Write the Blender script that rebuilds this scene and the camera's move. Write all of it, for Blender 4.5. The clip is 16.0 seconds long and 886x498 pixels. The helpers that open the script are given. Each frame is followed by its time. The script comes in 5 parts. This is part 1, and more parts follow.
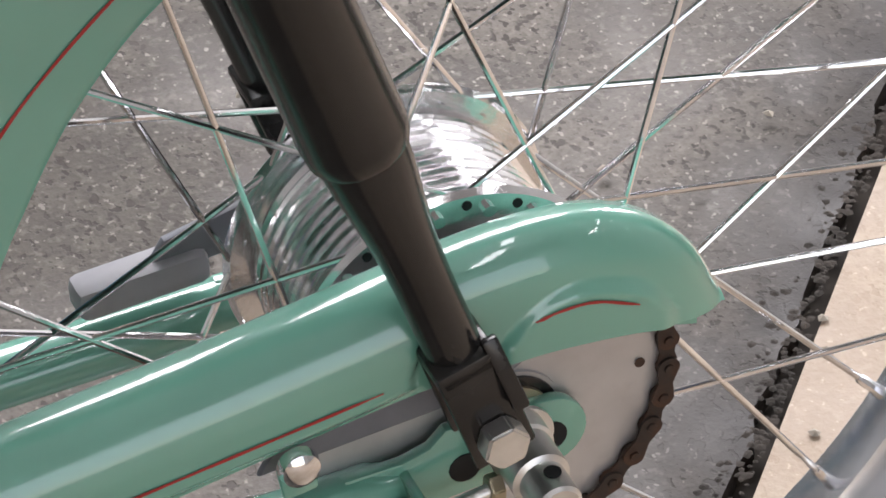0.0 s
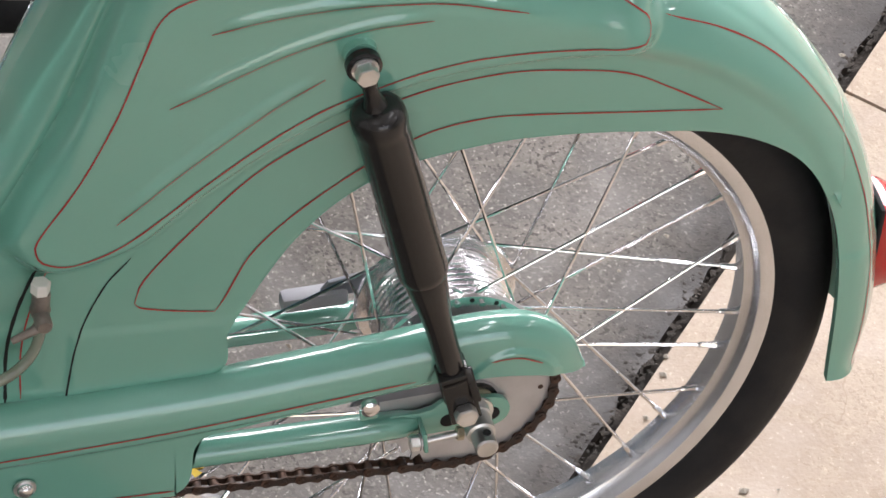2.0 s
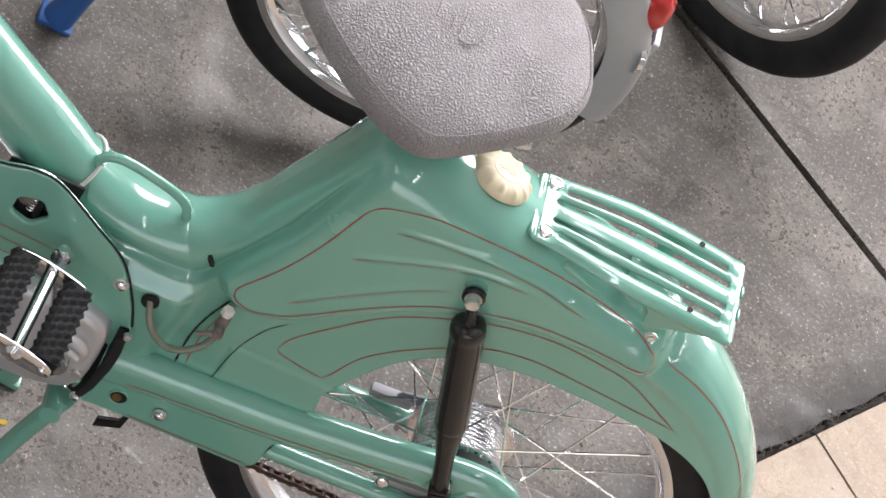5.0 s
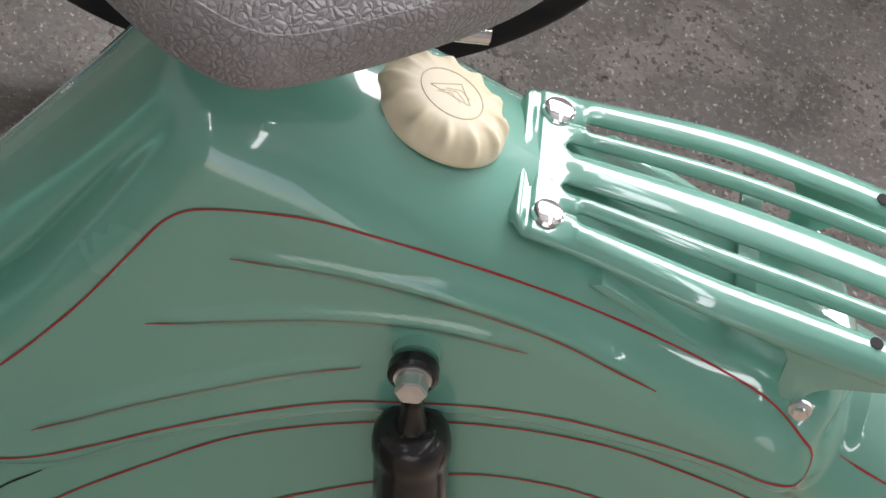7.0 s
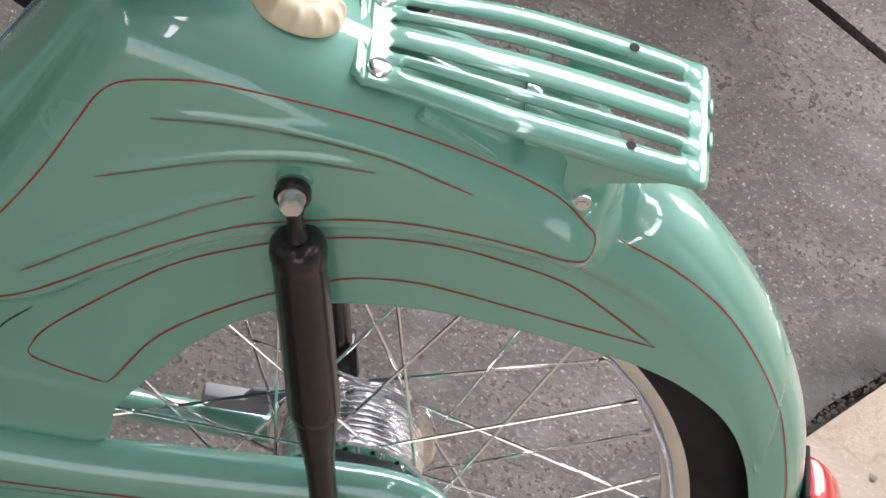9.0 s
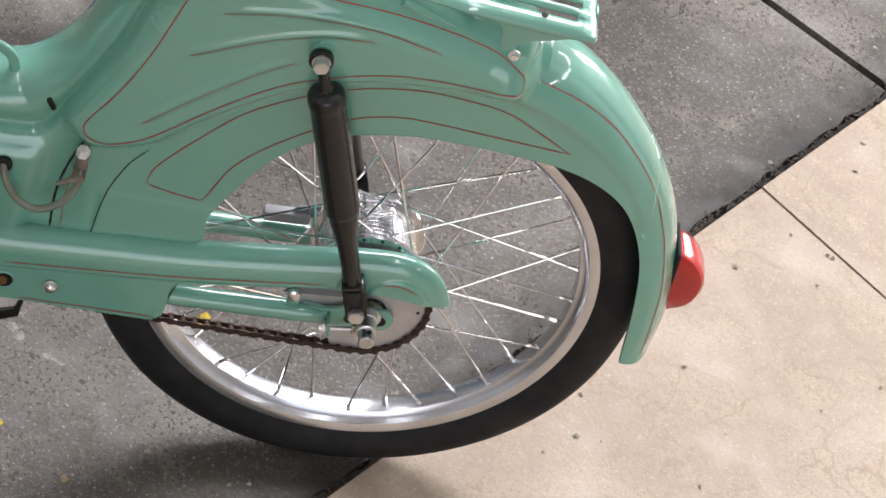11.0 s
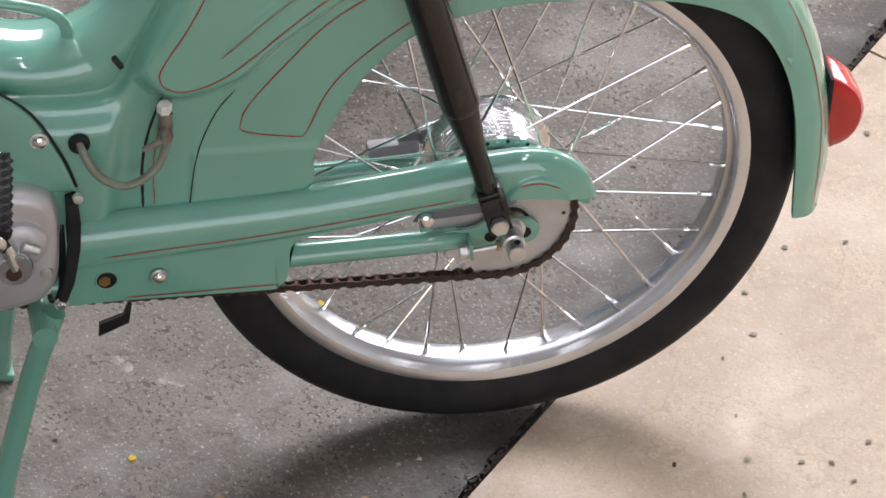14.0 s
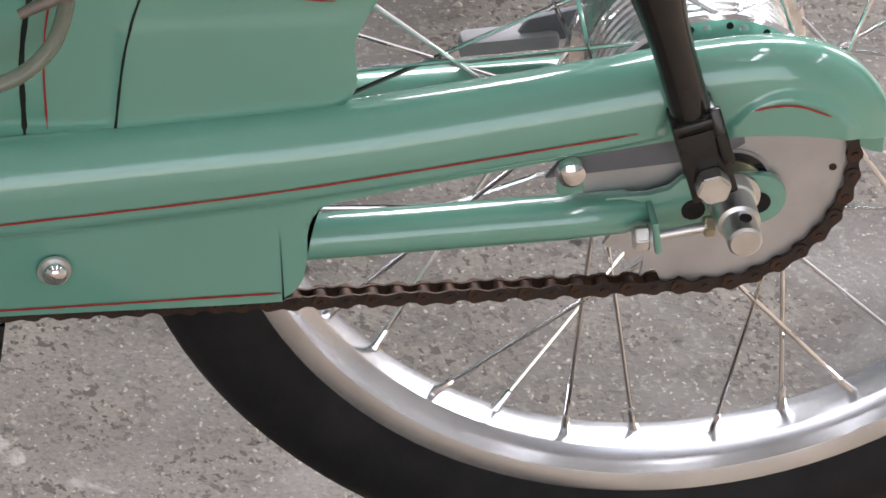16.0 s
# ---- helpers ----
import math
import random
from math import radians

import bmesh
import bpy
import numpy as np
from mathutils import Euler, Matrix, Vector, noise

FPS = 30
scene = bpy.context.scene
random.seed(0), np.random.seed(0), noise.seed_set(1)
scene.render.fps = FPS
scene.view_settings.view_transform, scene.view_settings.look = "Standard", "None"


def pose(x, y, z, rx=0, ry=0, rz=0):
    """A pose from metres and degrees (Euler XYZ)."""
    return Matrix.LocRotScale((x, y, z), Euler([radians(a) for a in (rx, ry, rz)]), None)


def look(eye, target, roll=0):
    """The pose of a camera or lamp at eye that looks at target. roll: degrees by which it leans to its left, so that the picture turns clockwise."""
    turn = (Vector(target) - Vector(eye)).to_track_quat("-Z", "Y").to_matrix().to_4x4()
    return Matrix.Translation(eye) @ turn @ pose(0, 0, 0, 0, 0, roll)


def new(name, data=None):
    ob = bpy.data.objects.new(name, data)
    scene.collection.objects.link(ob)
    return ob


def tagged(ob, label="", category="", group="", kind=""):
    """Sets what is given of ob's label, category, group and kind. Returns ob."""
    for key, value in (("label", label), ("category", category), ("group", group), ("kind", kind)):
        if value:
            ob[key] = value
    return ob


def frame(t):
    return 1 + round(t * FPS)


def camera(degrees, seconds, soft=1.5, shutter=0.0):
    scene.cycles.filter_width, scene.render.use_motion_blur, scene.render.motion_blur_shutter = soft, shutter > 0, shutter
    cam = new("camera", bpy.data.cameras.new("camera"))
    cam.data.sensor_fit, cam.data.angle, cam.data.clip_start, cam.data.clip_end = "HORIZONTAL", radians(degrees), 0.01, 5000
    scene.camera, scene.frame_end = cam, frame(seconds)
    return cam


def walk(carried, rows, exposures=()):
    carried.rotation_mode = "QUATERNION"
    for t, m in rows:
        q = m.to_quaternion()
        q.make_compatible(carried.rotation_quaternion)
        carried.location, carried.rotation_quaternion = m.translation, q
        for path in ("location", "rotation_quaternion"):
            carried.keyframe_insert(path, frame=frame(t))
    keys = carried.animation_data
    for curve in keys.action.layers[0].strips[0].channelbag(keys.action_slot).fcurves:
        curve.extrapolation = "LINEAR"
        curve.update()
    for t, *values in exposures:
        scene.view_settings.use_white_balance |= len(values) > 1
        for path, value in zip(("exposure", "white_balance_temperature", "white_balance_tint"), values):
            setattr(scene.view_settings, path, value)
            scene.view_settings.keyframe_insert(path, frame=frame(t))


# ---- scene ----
cam = camera(9, 16.0, soft=1.6)

PATH = [
    (0, look((-0.5603, -1.3991, 1.5377), (-0.0124, -0.0500, 0.3563), -1.75)),
    (0.5, look((-0.6228, -1.7179, 1.8294), (-0.0133, -0.0500, 0.3580), -2.72)),
    (1, look((-0.7461, -2.0459, 2.1949), (-0.0066, -0.0500, 0.3727), 0.44)),
    (1.5, look((-0.8672, -2.3910, 2.5868), (0.0004, -0.0500, 0.3879), 3.71)),
    (2, look((-1.0421, -2.7862, 3.0629), (-0.0300, -0.0500, 0.4274), 8.31)),
    (2.5, look((-1.2617, -3.1053, 3.5551), (-0.0837, -0.0500, 0.4879), 13.52)),
    (3, look((-1.3064, -3.4484, 3.9670), (-0.0994, -0.0500, 0.4991), 17.99)),
    (3.5, look((-1.3209, -3.8495, 4.4583), (-0.0964, -0.0500, 0.5506), 24.81)),
    (4, look((-1.3072, -3.9665, 4.6658), (-0.1601, -0.0500, 0.6019), 28.72)),
    (4.5, look((-1.3663, -4.1370, 4.8886), (-0.1749, -0.0500, 0.6339), 33.14)),
    (5, look((-1.3102, -4.0040, 4.7816), (-0.1643, -0.0500, 0.6475), 35.41)),
    (5.2, look((-1.1254, -3.3601, 4.0891), (-0.1551, -0.0500, 0.6523), 35.41)),
    (7.3, look((-0.6242, -1.8471, 2.6305), (-0.1277, -0.0500, 0.6888), 27.08)),
    (7.5, look((-0.6404, -1.9299, 2.7049), (-0.1219, -0.0500, 0.6887), 26.60)),
    (8, look((-0.6956, -2.1411, 2.8902), (-0.0969, -0.0500, 0.6653), 25.16)),
    (8.5, look((-0.6353, -2.4393, 2.9830), (-0.0461, -0.0500, 0.6388), 23.15)),
    (9, look((-0.5523, -2.7232, 3.1835), (-0.0026, -0.0500, 0.5837), 20.41)),
    (9.5, look((-0.5500, -2.9912, 3.3861), (0.0322, -0.0500, 0.5372), 19.81)),
    (10, look((-0.5970, -3.2682, 3.6255), (0.0608, -0.0500, 0.4855), 20.09)),
    (10.2, look((-0.6208, -3.3764, 3.7239), (0.0659, -0.0500, 0.4591), 20.13)),
    (12.3, look((-1.2155, -5.5393, 4.9999), (-0.0165, -0.0500, 0.3729), 8.14)),
    (12.5, look((-1.2514, -5.5801, 4.9685), (-0.0316, -0.0500, 0.3604), 6.78)),
    (13, look((-1.1675, -5.2075, 4.5485), (-0.0449, -0.0500, 0.3078), 3.91)),
    (13.5, look((-1.0795, -4.6190, 3.9992), (-0.0494, -0.0500, 0.2853), 3.77)),
    (14, look((-0.9685, -4.0468, 3.4891), (-0.0531, -0.0500, 0.2482), 4.23)),
    (14.5, look((-0.8778, -3.6254, 3.0981), (-0.0576, -0.0500, 0.2427), 4.69)),
    (15, look((-0.7350, -2.9180, 2.4900), (-0.0916, -0.0500, 0.2399), 4.59)),
    (15.5, look((-0.6400, -2.4230, 2.0630), (-0.1170, -0.0500, 0.2220), 4.40)),
    (16, look((-0.5630, -2.2080, 1.8650), (-0.1311, -0.0500, 0.2427), 4.20)),
]

EXPOSURES = [(t, e, 6380, 15.5) for t, e in ((0, -0.06), (1, 0.03), (3, 0.06), (5.2, -0.03), (7.3, -0.42), (8.5, -0.25), (10.2, -0.12), (12.3, -0.06), (14, -0.04), (15, -0.02), (16, 0.08))]
walk(cam, PATH, EXPOSURES)

# ---------------------------------------------------------------- light
world = bpy.data.worlds.new("garage_daylight")
scene.world = world
world.use_nodes = True
wn = world.node_tree.nodes
sky = wn.new("ShaderNodeTexSky")
sky.sky_type, sky.sun_disc = "NISHITA", False
sky.sun_elevation, sky.sun_rotation = radians(38), radians(200)
world.node_tree.links.new(sky.outputs[0], wn["Background"].inputs[0])
wn["Background"].inputs[1].default_value = 0.12


def area_lamp(name, m, sx, sy, watts, colour=(1, 1, 1)):
    d = bpy.data.lights.new(name, "AREA")
    d.shape, d.size, d.size_y, d.energy, d.color = "RECTANGLE", sx, sy, watts, colour
    ob = new(name, d)
    ob.matrix_world = m
    return ob


# ---------------------------------------------------------------- materials
def mat(name, base, rough=0.5, metal=0.0, coat=0.0, spec=0.5):
    m = bpy.data.materials.new(name)
    m.use_nodes = True
    b = m.node_tree.nodes["Principled BSDF"]
    b.inputs["Base Color"].default_value = (*base, 1)
    b.inputs["Roughness"].default_value = rough
    b.inputs["Metallic"].default_value = metal
    b.inputs["Coat Weight"].default_value = coat
    b.inputs["Coat Roughness"].default_value = 0.025
    b.inputs["Specular IOR Level"].default_value = spec
    return m


def nodes(m):
    t = m.node_tree
    return t.nodes, t.links, t.nodes["Principled BSDF"]


def tex(m, kind, scale, detail=4.0, coords="Object", distort=0.0):
    n, l, b = nodes(m)
    tc = n.new("ShaderNodeTexCoord")
    t = n.new("ShaderNodeTexNoise" if kind == "noise" else "ShaderNodeTexVoronoi")
    t.inputs["Scale"].default_value = scale
    if kind == "noise":
        t.inputs["Detail"].default_value = detail
        t.inputs["Distortion"].default_value = distort
    l.new(tc.outputs[coords], t.inputs["Vector"])
    return t


def ramp(m, socket, stops):
    n, l, b = nodes(m)
    r = n.new("ShaderNodeValToRGB")
    el = r.color_ramp.elements
    while len(el) < len(stops):
        el.new(0.5)
    for e, (p, c) in zip(el, stops):
        e.position, e.color = p, (*c, 1) if len(c) == 3 else c
    l.new(socket, r.inputs[0])
    return r.outputs[0]


def mix(m, a, b_, fac, mode="MIX"):
    n, l, _ = nodes(m)
    x = n.new("ShaderNodeMix")
    x.data_type, x.blend_type = "RGBA", mode
    for sock, v in ((x.inputs[6], a), (x.inputs[7], b_), (x.inputs[0], fac)):
        if isinstance(v, (int, float)):
            sock.default_value = v
        elif isinstance(v, tuple):
            sock.default_value = (*v, 1)
        else:
            l.new(v, sock)
    return x.outputs[2]


def bump(m, height, strength=0.2, distance=0.002):
    n, l, b = nodes(m)
    k = n.new("ShaderNodeBump")
    k.inputs["Strength"].default_value, k.inputs["Distance"].default_value = strength, distance
    l.new(height, k.inputs["Height"])
    l.new(k.outputs[0], b.inputs["Normal"])
    return k


def varied(name, base, dark, rough, metal=0.0, coat=0.0, scale=8.0, fine=180.0, rough2=None, bumps=0.0):
    """A surface with broad and fine variation of colour, gloss and relief."""
    m = mat(name, base, rough, metal, coat)
    n, l, b = nodes(m)
    big, small = tex(m, "noise", scale, 5), tex(m, "noise", fine, 3)
    c = mix(m, dark, base, ramp(m, big.outputs[0], [(0.3, (0, 0, 0)), (0.6, (1, 1, 1))]))
    c = mix(m, c, dark, ramp(m, small.outputs[0], [(0.55, (0, 0, 0)), (0.85, (0.5, 0.5, 0.5))]))
    l.new(c, b.inputs["Base Color"])
    r2 = rough2 if rough2 is not None else min(1, rough * 1.4)
    rr = n.new("ShaderNodeMapRange")
    rr.inputs[3].default_value, rr.inputs[4].default_value = rough, r2
    l.new(big.outputs[0], rr.inputs[0])
    l.new(rr.outputs[0], b.inputs["Roughness"])
    if bumps:
        bump(m, small.outputs[0], bumps, 0.001)
    return m


MINT = varied("mint_paint", (0.173, 0.436, 0.338), (0.16, 0.414, 0.32), 0.22, coat=1.0, scale=5, rough2=0.3)
nodes(MINT)[2].inputs["Coat IOR"].default_value = 1.68
RED_LINE = mat("red_pinstripe_paint", (0.37, 0.024, 0.022), 0.35)
BLACK_PAINT = varied("black_paint", (0.012, 0.011, 0.011), (0.02, 0.019, 0.018), 0.17, coat=0.0, scale=20)
nodes(BLACK_PAINT)[2].inputs["Specular IOR Level"].default_value = 0.5
TAP_METAL = varied("aged_tap_metal", (0.26, 0.23, 0.2), (0.17, 0.14, 0.12), 0.42, 0.6, scale=90)
CHROME = varied("chrome", (0.86, 0.86, 0.87), (0.74, 0.74, 0.75), 0.07, 1.0, scale=30, rough2=0.14)
HUB_METAL = varied("worn_hub_chrome", (0.9, 0.9, 0.91), (0.74, 0.74, 0.76), 0.1, 1.0, scale=45, fine=260, rough2=0.2, bumps=0.12)
ALU = varied("polished_aluminium", (0.78, 0.8, 0.84), (0.68, 0.7, 0.74), 0.17, 1.0, scale=25, rough2=0.3, bumps=0.05)
ZINC = varied("zinc_plated_steel", (0.82, 0.82, 0.81), (0.66, 0.66, 0.65), 0.24, 1.0, scale=60, rough2=0.45)
STEEL = varied("brushed_steel", (0.6, 0.6, 0.61), (0.5, 0.5, 0.51), 0.4, 0.75, scale=30, rough2=0.5, bumps=0.05)
RUST = varied("rusty_chain_steel", (0.055, 0.042, 0.036), (0.1, 0.05, 0.03), 0.5, 0.55, scale=120, fine=500)
RUBBER = varied("black_rubber", (0.012, 0.012, 0.0135), (0.02, 0.02, 0.02), 0.58, scale=25, fine=300, bumps=0.15)
nodes(RUBBER)[2].inputs["Specular IOR Level"].default_value = 0.3
GREY_PAINT = varied("grey_metal_paint", (0.2, 0.21, 0.24), (0.16, 0.17, 0.19), 0.4, 0.1, scale=40)
ENGINE = varied("cast_aluminium_paint", (0.62, 0.62, 0.63), (0.54, 0.54, 0.55), 0.36, 0.6, scale=20, fine=400, bumps=0.1)
RED_LENS = varied("red_plastic_lens", (0.55, 0.012, 0.01), (0.4, 0.008, 0.006), 0.16, coat=0.6, scale=20)
CREAM = varied("cream_plastic", (0.84, 0.75, 0.54), (0.76, 0.66, 0.44), 0.36, scale=30)
BLUE_PAINT = varied("blue_paint", (0.03, 0.13, 0.42), (0.025, 0.1, 0.32), 0.4, scale=15)
WHITE_PLASTIC = mat("white_plastic", (0.75, 0.74, 0.68), 0.45)
CLEAR_HOSE = varied("milky_fuel_hose", (0.4, 0.42, 0.34), (0.3, 0.31, 0.23), 0.2, coat=0.3, scale=40)
nodes(CLEAR_HOSE)[2].inputs["Transmission Weight"].default_value = 0.55
SADDLE = varied("grey_vinyl", (0.36, 0.34, 0.34), (0.29, 0.27, 0.27), 0.42, scale=12, fine=150)
n_, l_, b_ = nodes(SADDLE)
v_ = tex(SADDLE, "voronoi", 240)
v_.feature = "DISTANCE_TO_EDGE"
warp = tex(SADDLE, "noise", 60, 3)
wm = n_.new("ShaderNodeMix")
wm.data_type, wm.blend_type = "RGBA", "LINEAR_LIGHT"
wm.inputs[0].default_value = 0.006
tc_ = n_.new("ShaderNodeTexCoord")
l_.new(tc_.outputs["Object"], wm.inputs[6])
l_.new(warp.outputs[1], wm.inputs[7])
l_.new(wm.outputs[2], v_.inputs["Vector"])
# Cracks, together with shade between the pebble grain, darken the colour here.
crack_and_shade = ramp(SADDLE, v_.outputs[0], [(0.0, (0, 0, 0)), (0.1, (1, 1, 1))])
where = ramp(SADDLE, tex(SADDLE, "noise", 22, 3).outputs[0], [(0.36, (0, 0, 0)), (0.55, (0.9, 0.9, 0.9))])
crack_shade_mask = mix(SADDLE, (1, 1, 1), crack_and_shade, where)
bump(SADDLE, ramp(SADDLE, v_.outputs[0], [(0.0, (0, 0, 0)), (0.4, (1, 1, 1))]), 0.8, 0.0018)
base_ = b_.inputs["Base Color"].links[0].from_socket
l_.new(mix(SADDLE, (0.19, 0.178, 0.178), base_, crack_shade_mask), b_.inputs["Base Color"])


def stretch(m, t, turn, k):
    """Turn and squeeze the pattern of a texture."""
    n, l, b = nodes(m)
    tc, mp = n.new("ShaderNodeTexCoord"), n.new("ShaderNodeMapping")
    mp.inputs["Rotation"].default_value, mp.inputs["Scale"].default_value = (0, 0, radians(turn)), (1.0, k, 1.0)
    l.new(tc.outputs["Object"], mp.inputs["Vector"])
    l.new(mp.outputs[0], t.inputs["Vector"])


def near_line(m, p, d, reach, ragged):
    """1 close to a line on the floor, fading out raggedly over reach."""
    n, l, b = nodes(m)
    tc, sub, dot, ab = n.new("ShaderNodeTexCoord"), n.new("ShaderNodeVectorMath"), n.new("ShaderNodeVectorMath"), n.new("ShaderNodeMath")
    sub.operation, dot.operation, ab.operation = "SUBTRACT", "DOT_PRODUCT", "ABSOLUTE"
    sub.inputs[1].default_value, dot.inputs[1].default_value = (p[0], p[1], 0), (d[1], -d[0], 0)
    l.new(tc.outputs["Object"], sub.inputs[0])
    l.new(sub.outputs[0], dot.inputs[0])
    l.new(dot.outputs["Value"], ab.inputs[0])
    edge = tex(m, "noise", 26, 6, distort=0.6)
    ad = n.new("ShaderNodeMath")
    ad.operation = "MULTIPLY_ADD"
    ad.inputs[1].default_value = -ragged
    l.new(edge.outputs[0], ad.inputs[0])
    l.new(ab.outputs[0], ad.inputs[2])
    k = -ragged * 0.5
    rr = n.new("ShaderNodeMapRange")
    for i, v in ((1, k + reach), (2, k), (3, 0.0), (4, 1.0)):
        rr.inputs[i].default_value = v
    l.new(ad.outputs[0], rr.inputs[0])
    return rr.outputs[0]


def spot(m, p, r, ragged=1.0):
    """1 inside a ragged spot on the floor, 0 outside."""
    n, l, b = nodes(m)
    tc, dist = n.new("ShaderNodeTexCoord"), n.new("ShaderNodeVectorMath")
    dist.operation = "DISTANCE"
    dist.inputs[1].default_value = (*p, 0)
    l.new(tc.outputs["Object"], dist.inputs[0])
    edge = tex(m, "noise", 38, 8, distort=1.2)
    ad, rr = n.new("ShaderNodeMath"), n.new("ShaderNodeMapRange")
    ad.operation = "MULTIPLY_ADD"
    ad.inputs[1].default_value = -r * 4 * ragged
    l.new(edge.outputs[0], ad.inputs[0])
    l.new(dist.outputs["Value"], ad.inputs[2])
    for i, v in ((1, r * (0.25 - 2 * ragged)), (2, r * (-0.25 - 2 * ragged)), (3, 0.0), (4, 1.0)):
        rr.inputs[i].default_value = v
    l.new(ad.outputs[0], rr.inputs[0])
    return rr.outputs[0]


def concrete(name, base, dark, light, pit, pits, grain, joint=None, spots=(), veins=0.0):
    """Worn concrete: broad stains, worn patches, aggregate, short dark pits, dirt at the joint."""
    m = mat(name, base, 0.8)
    n, l, b = nodes(m)
    big, mid, fine = tex(m, "noise", 2.6, 8, distort=0.9), tex(m, "noise", 15, 8, distort=0.4), tex(m, "noise", 330, 3)
    pitn, agg, crumb, chip = tex(m, "noise", 210, 2), tex(m, "noise", 190, 3), tex(m, "noise", 120, 2), tex(m, "noise", 250, 2)
    stretch(m, pitn, 15, 0.8)
    stretch(m, crumb, -12, 0.72)
    stretch(m, chip, -5, 0.75)
    patch = ramp(m, big.outputs[0], [(0.36, (0, 0, 0)), (0.64, (1, 1, 1))])
    c = mix(m, dark, base, patch)
    wide = tex(m, "noise", 5.5, 9, distort=0.7)
    c = mix(m, c, dark, ramp(m, wide.outputs[0], [(0.3, (0.8, 0.8, 0.8)), (0.48, (0, 0, 0))]))
    c = mix(m, c, light, ramp(m, wide.outputs[0], [(0.52, (0, 0, 0)), (0.72, (0.75, 0.75, 0.75))]))
    c = mix(m, c, light, ramp(m, mid.outputs[0], [(0.48, (0, 0, 0)), (0.78, (0.9, 0.9, 0.9))]))
    c = mix(m, c, light, ramp(m, agg.outputs[0], [(0.53, (0, 0, 0)), (0.7, (grain, grain, grain))]))
    c = mix(m, c, dark, ramp(m, fine.outputs[0], [(0.48, (0, 0, 0)), (0.75, (0.65, 0.65, 0.65))]))
    h1 = ramp(m, pitn.outputs[0], [(0.585, (0, 0, 0)), (0.64, (pits, pits, pits))])
    h2 = ramp(m, crumb.outputs[0], [(0.605, (0, 0, 0)), (0.66, (pits * 0.9, pits * 0.9, pits * 0.9))])
    few = ramp(m, mid.outputs[0], [(0.38, (0.2, 0.2, 0.2)), (0.6, (1, 1, 1))])
    hole = mix(m, mix(m, h1, h2, 1.0, "LIGHTEN"), few, 1.0, "MULTIPLY")
    c = mix(m, c, pit, hole)
    c = mix(m, c, (min(1, light[0] * 1.35), min(1, light[1] * 1.35), min(1, light[2] * 1.35)), ramp(m, chip.outputs[0], [(0.64, (0, 0, 0)), (0.69, (pits * 0.9, pits * 0.9, pits * 0.9))]))
    for p, r, colour, amount in spots:
        s = spot(m, p, r)
        k = n.new("ShaderNodeMath")
        k.operation = "MULTIPLY"
        k.inputs[1].default_value = amount
        l.new(mix(m, s, ramp(m, crumb.outputs[0], [(0.36, (0.15, 0.15, 0.15)), (0.55, (1, 1, 1))]), 1.0, "MULTIPLY"), k.inputs[0])
        c = mix(m, c, colour, k.outputs[0])
    if veins:
        vein = tex(m, "noise", 6.5, 4, distort=0.5)
        line = ramp(m, vein.outputs[0], [(0.492, (0, 0, 0)), (0.5, (veins, veins, veins)), (0.508, (0, 0, 0))])
        c = mix(m, c, pit, mix(m, line, few, 1.0, "MULTIPLY"))
    if joint:
        c = mix(m, c, joint[2], near_line(m, *joint[:2], joint[3], joint[4]))
    l.new(c, b.inputs["Base Color"])
    l.new(ramp(m, mid.outputs[0], [(0.3, (0.42, 0.42, 0.42)), (0.7, (0.8, 0.8, 0.8))]), b.inputs["Roughness"])
    height = mix(m, mix(m, fine.outputs[0], agg.outputs[0], 0.5), (0.0, 0.0, 0.0), hole)
    bump(m, height, 0.6, 0.0016)
    return m


# the joint between grey and beige concrete runs along this line
J0, J1 = Vector((-0.06, -0.143)), Vector((0.95, 1.0575))
JD = (J1 - J0).normalized()
JN = Vector((JD.y, -JD.x))
WORN = (0.42, 0.4, 0.37)
# The two large brown spots hold a stain and the moped's soft shadow.
GREY_FLOOR = concrete("worn_grey_concrete", (0.119, 0.104, 0.088), (0.068, 0.058, 0.048), (0.275, 0.25, 0.22), (0.04, 0.034, 0.028), 0.85, 0.5, (J0, JD, (0.024, 0.02, 0.017), 0.075, 0.07),
                      [((-0.322, 0.11), 0.034, WORN, 0.8), ((-0.29, 0.072), 0.026, WORN, 0.6), ((-0.25, -0.03), 0.1, (0.075, 0.062, 0.046), 0.6), ((-0.13, -0.06), 0.08, (0.075, 0.062, 0.046), 0.55), ((0.55, 0.86), 0.05, WORN, 0.35), ((-0.4, 0.3), 0.06, WORN, 0.3), ((0.1, 0.35), 0.05, WORN, 0.35),
                       ((-0.46, 0.0), 0.05, (0.07, 0.06, 0.05), 0.4), ((0.35, 0.7), 0.07, (0.07, 0.06, 0.05), 0.4)])
BEIGE_FLOOR = concrete("beige_concrete", (0.452, 0.36, 0.275), (0.365, 0.283, 0.21), (0.54, 0.455, 0.36), (0.3, 0.22, 0.15), 0.35, 0.25, (J0, JD, (0.2, 0.16, 0.12), 0.006, 0.012),
                       [((0.62, 0.4), 0.05, (0.36, 0.26, 0.18), 0.5), ((0.3, -0.1), 0.03, (0.38, 0.28, 0.2), 0.45), ((0.45, -0.05), 0.04, (0.4, 0.29, 0.2), 0.4), ((0.38, 0.12), 0.025, (0.36, 0.27, 0.19), 0.4), ((0.75, 0.6), 0.06, (0.62, 0.55, 0.46), 0.6), ((0.5, 0.2), 0.03, (0.35, 0.26, 0.18), 0.3)], veins=0.55)
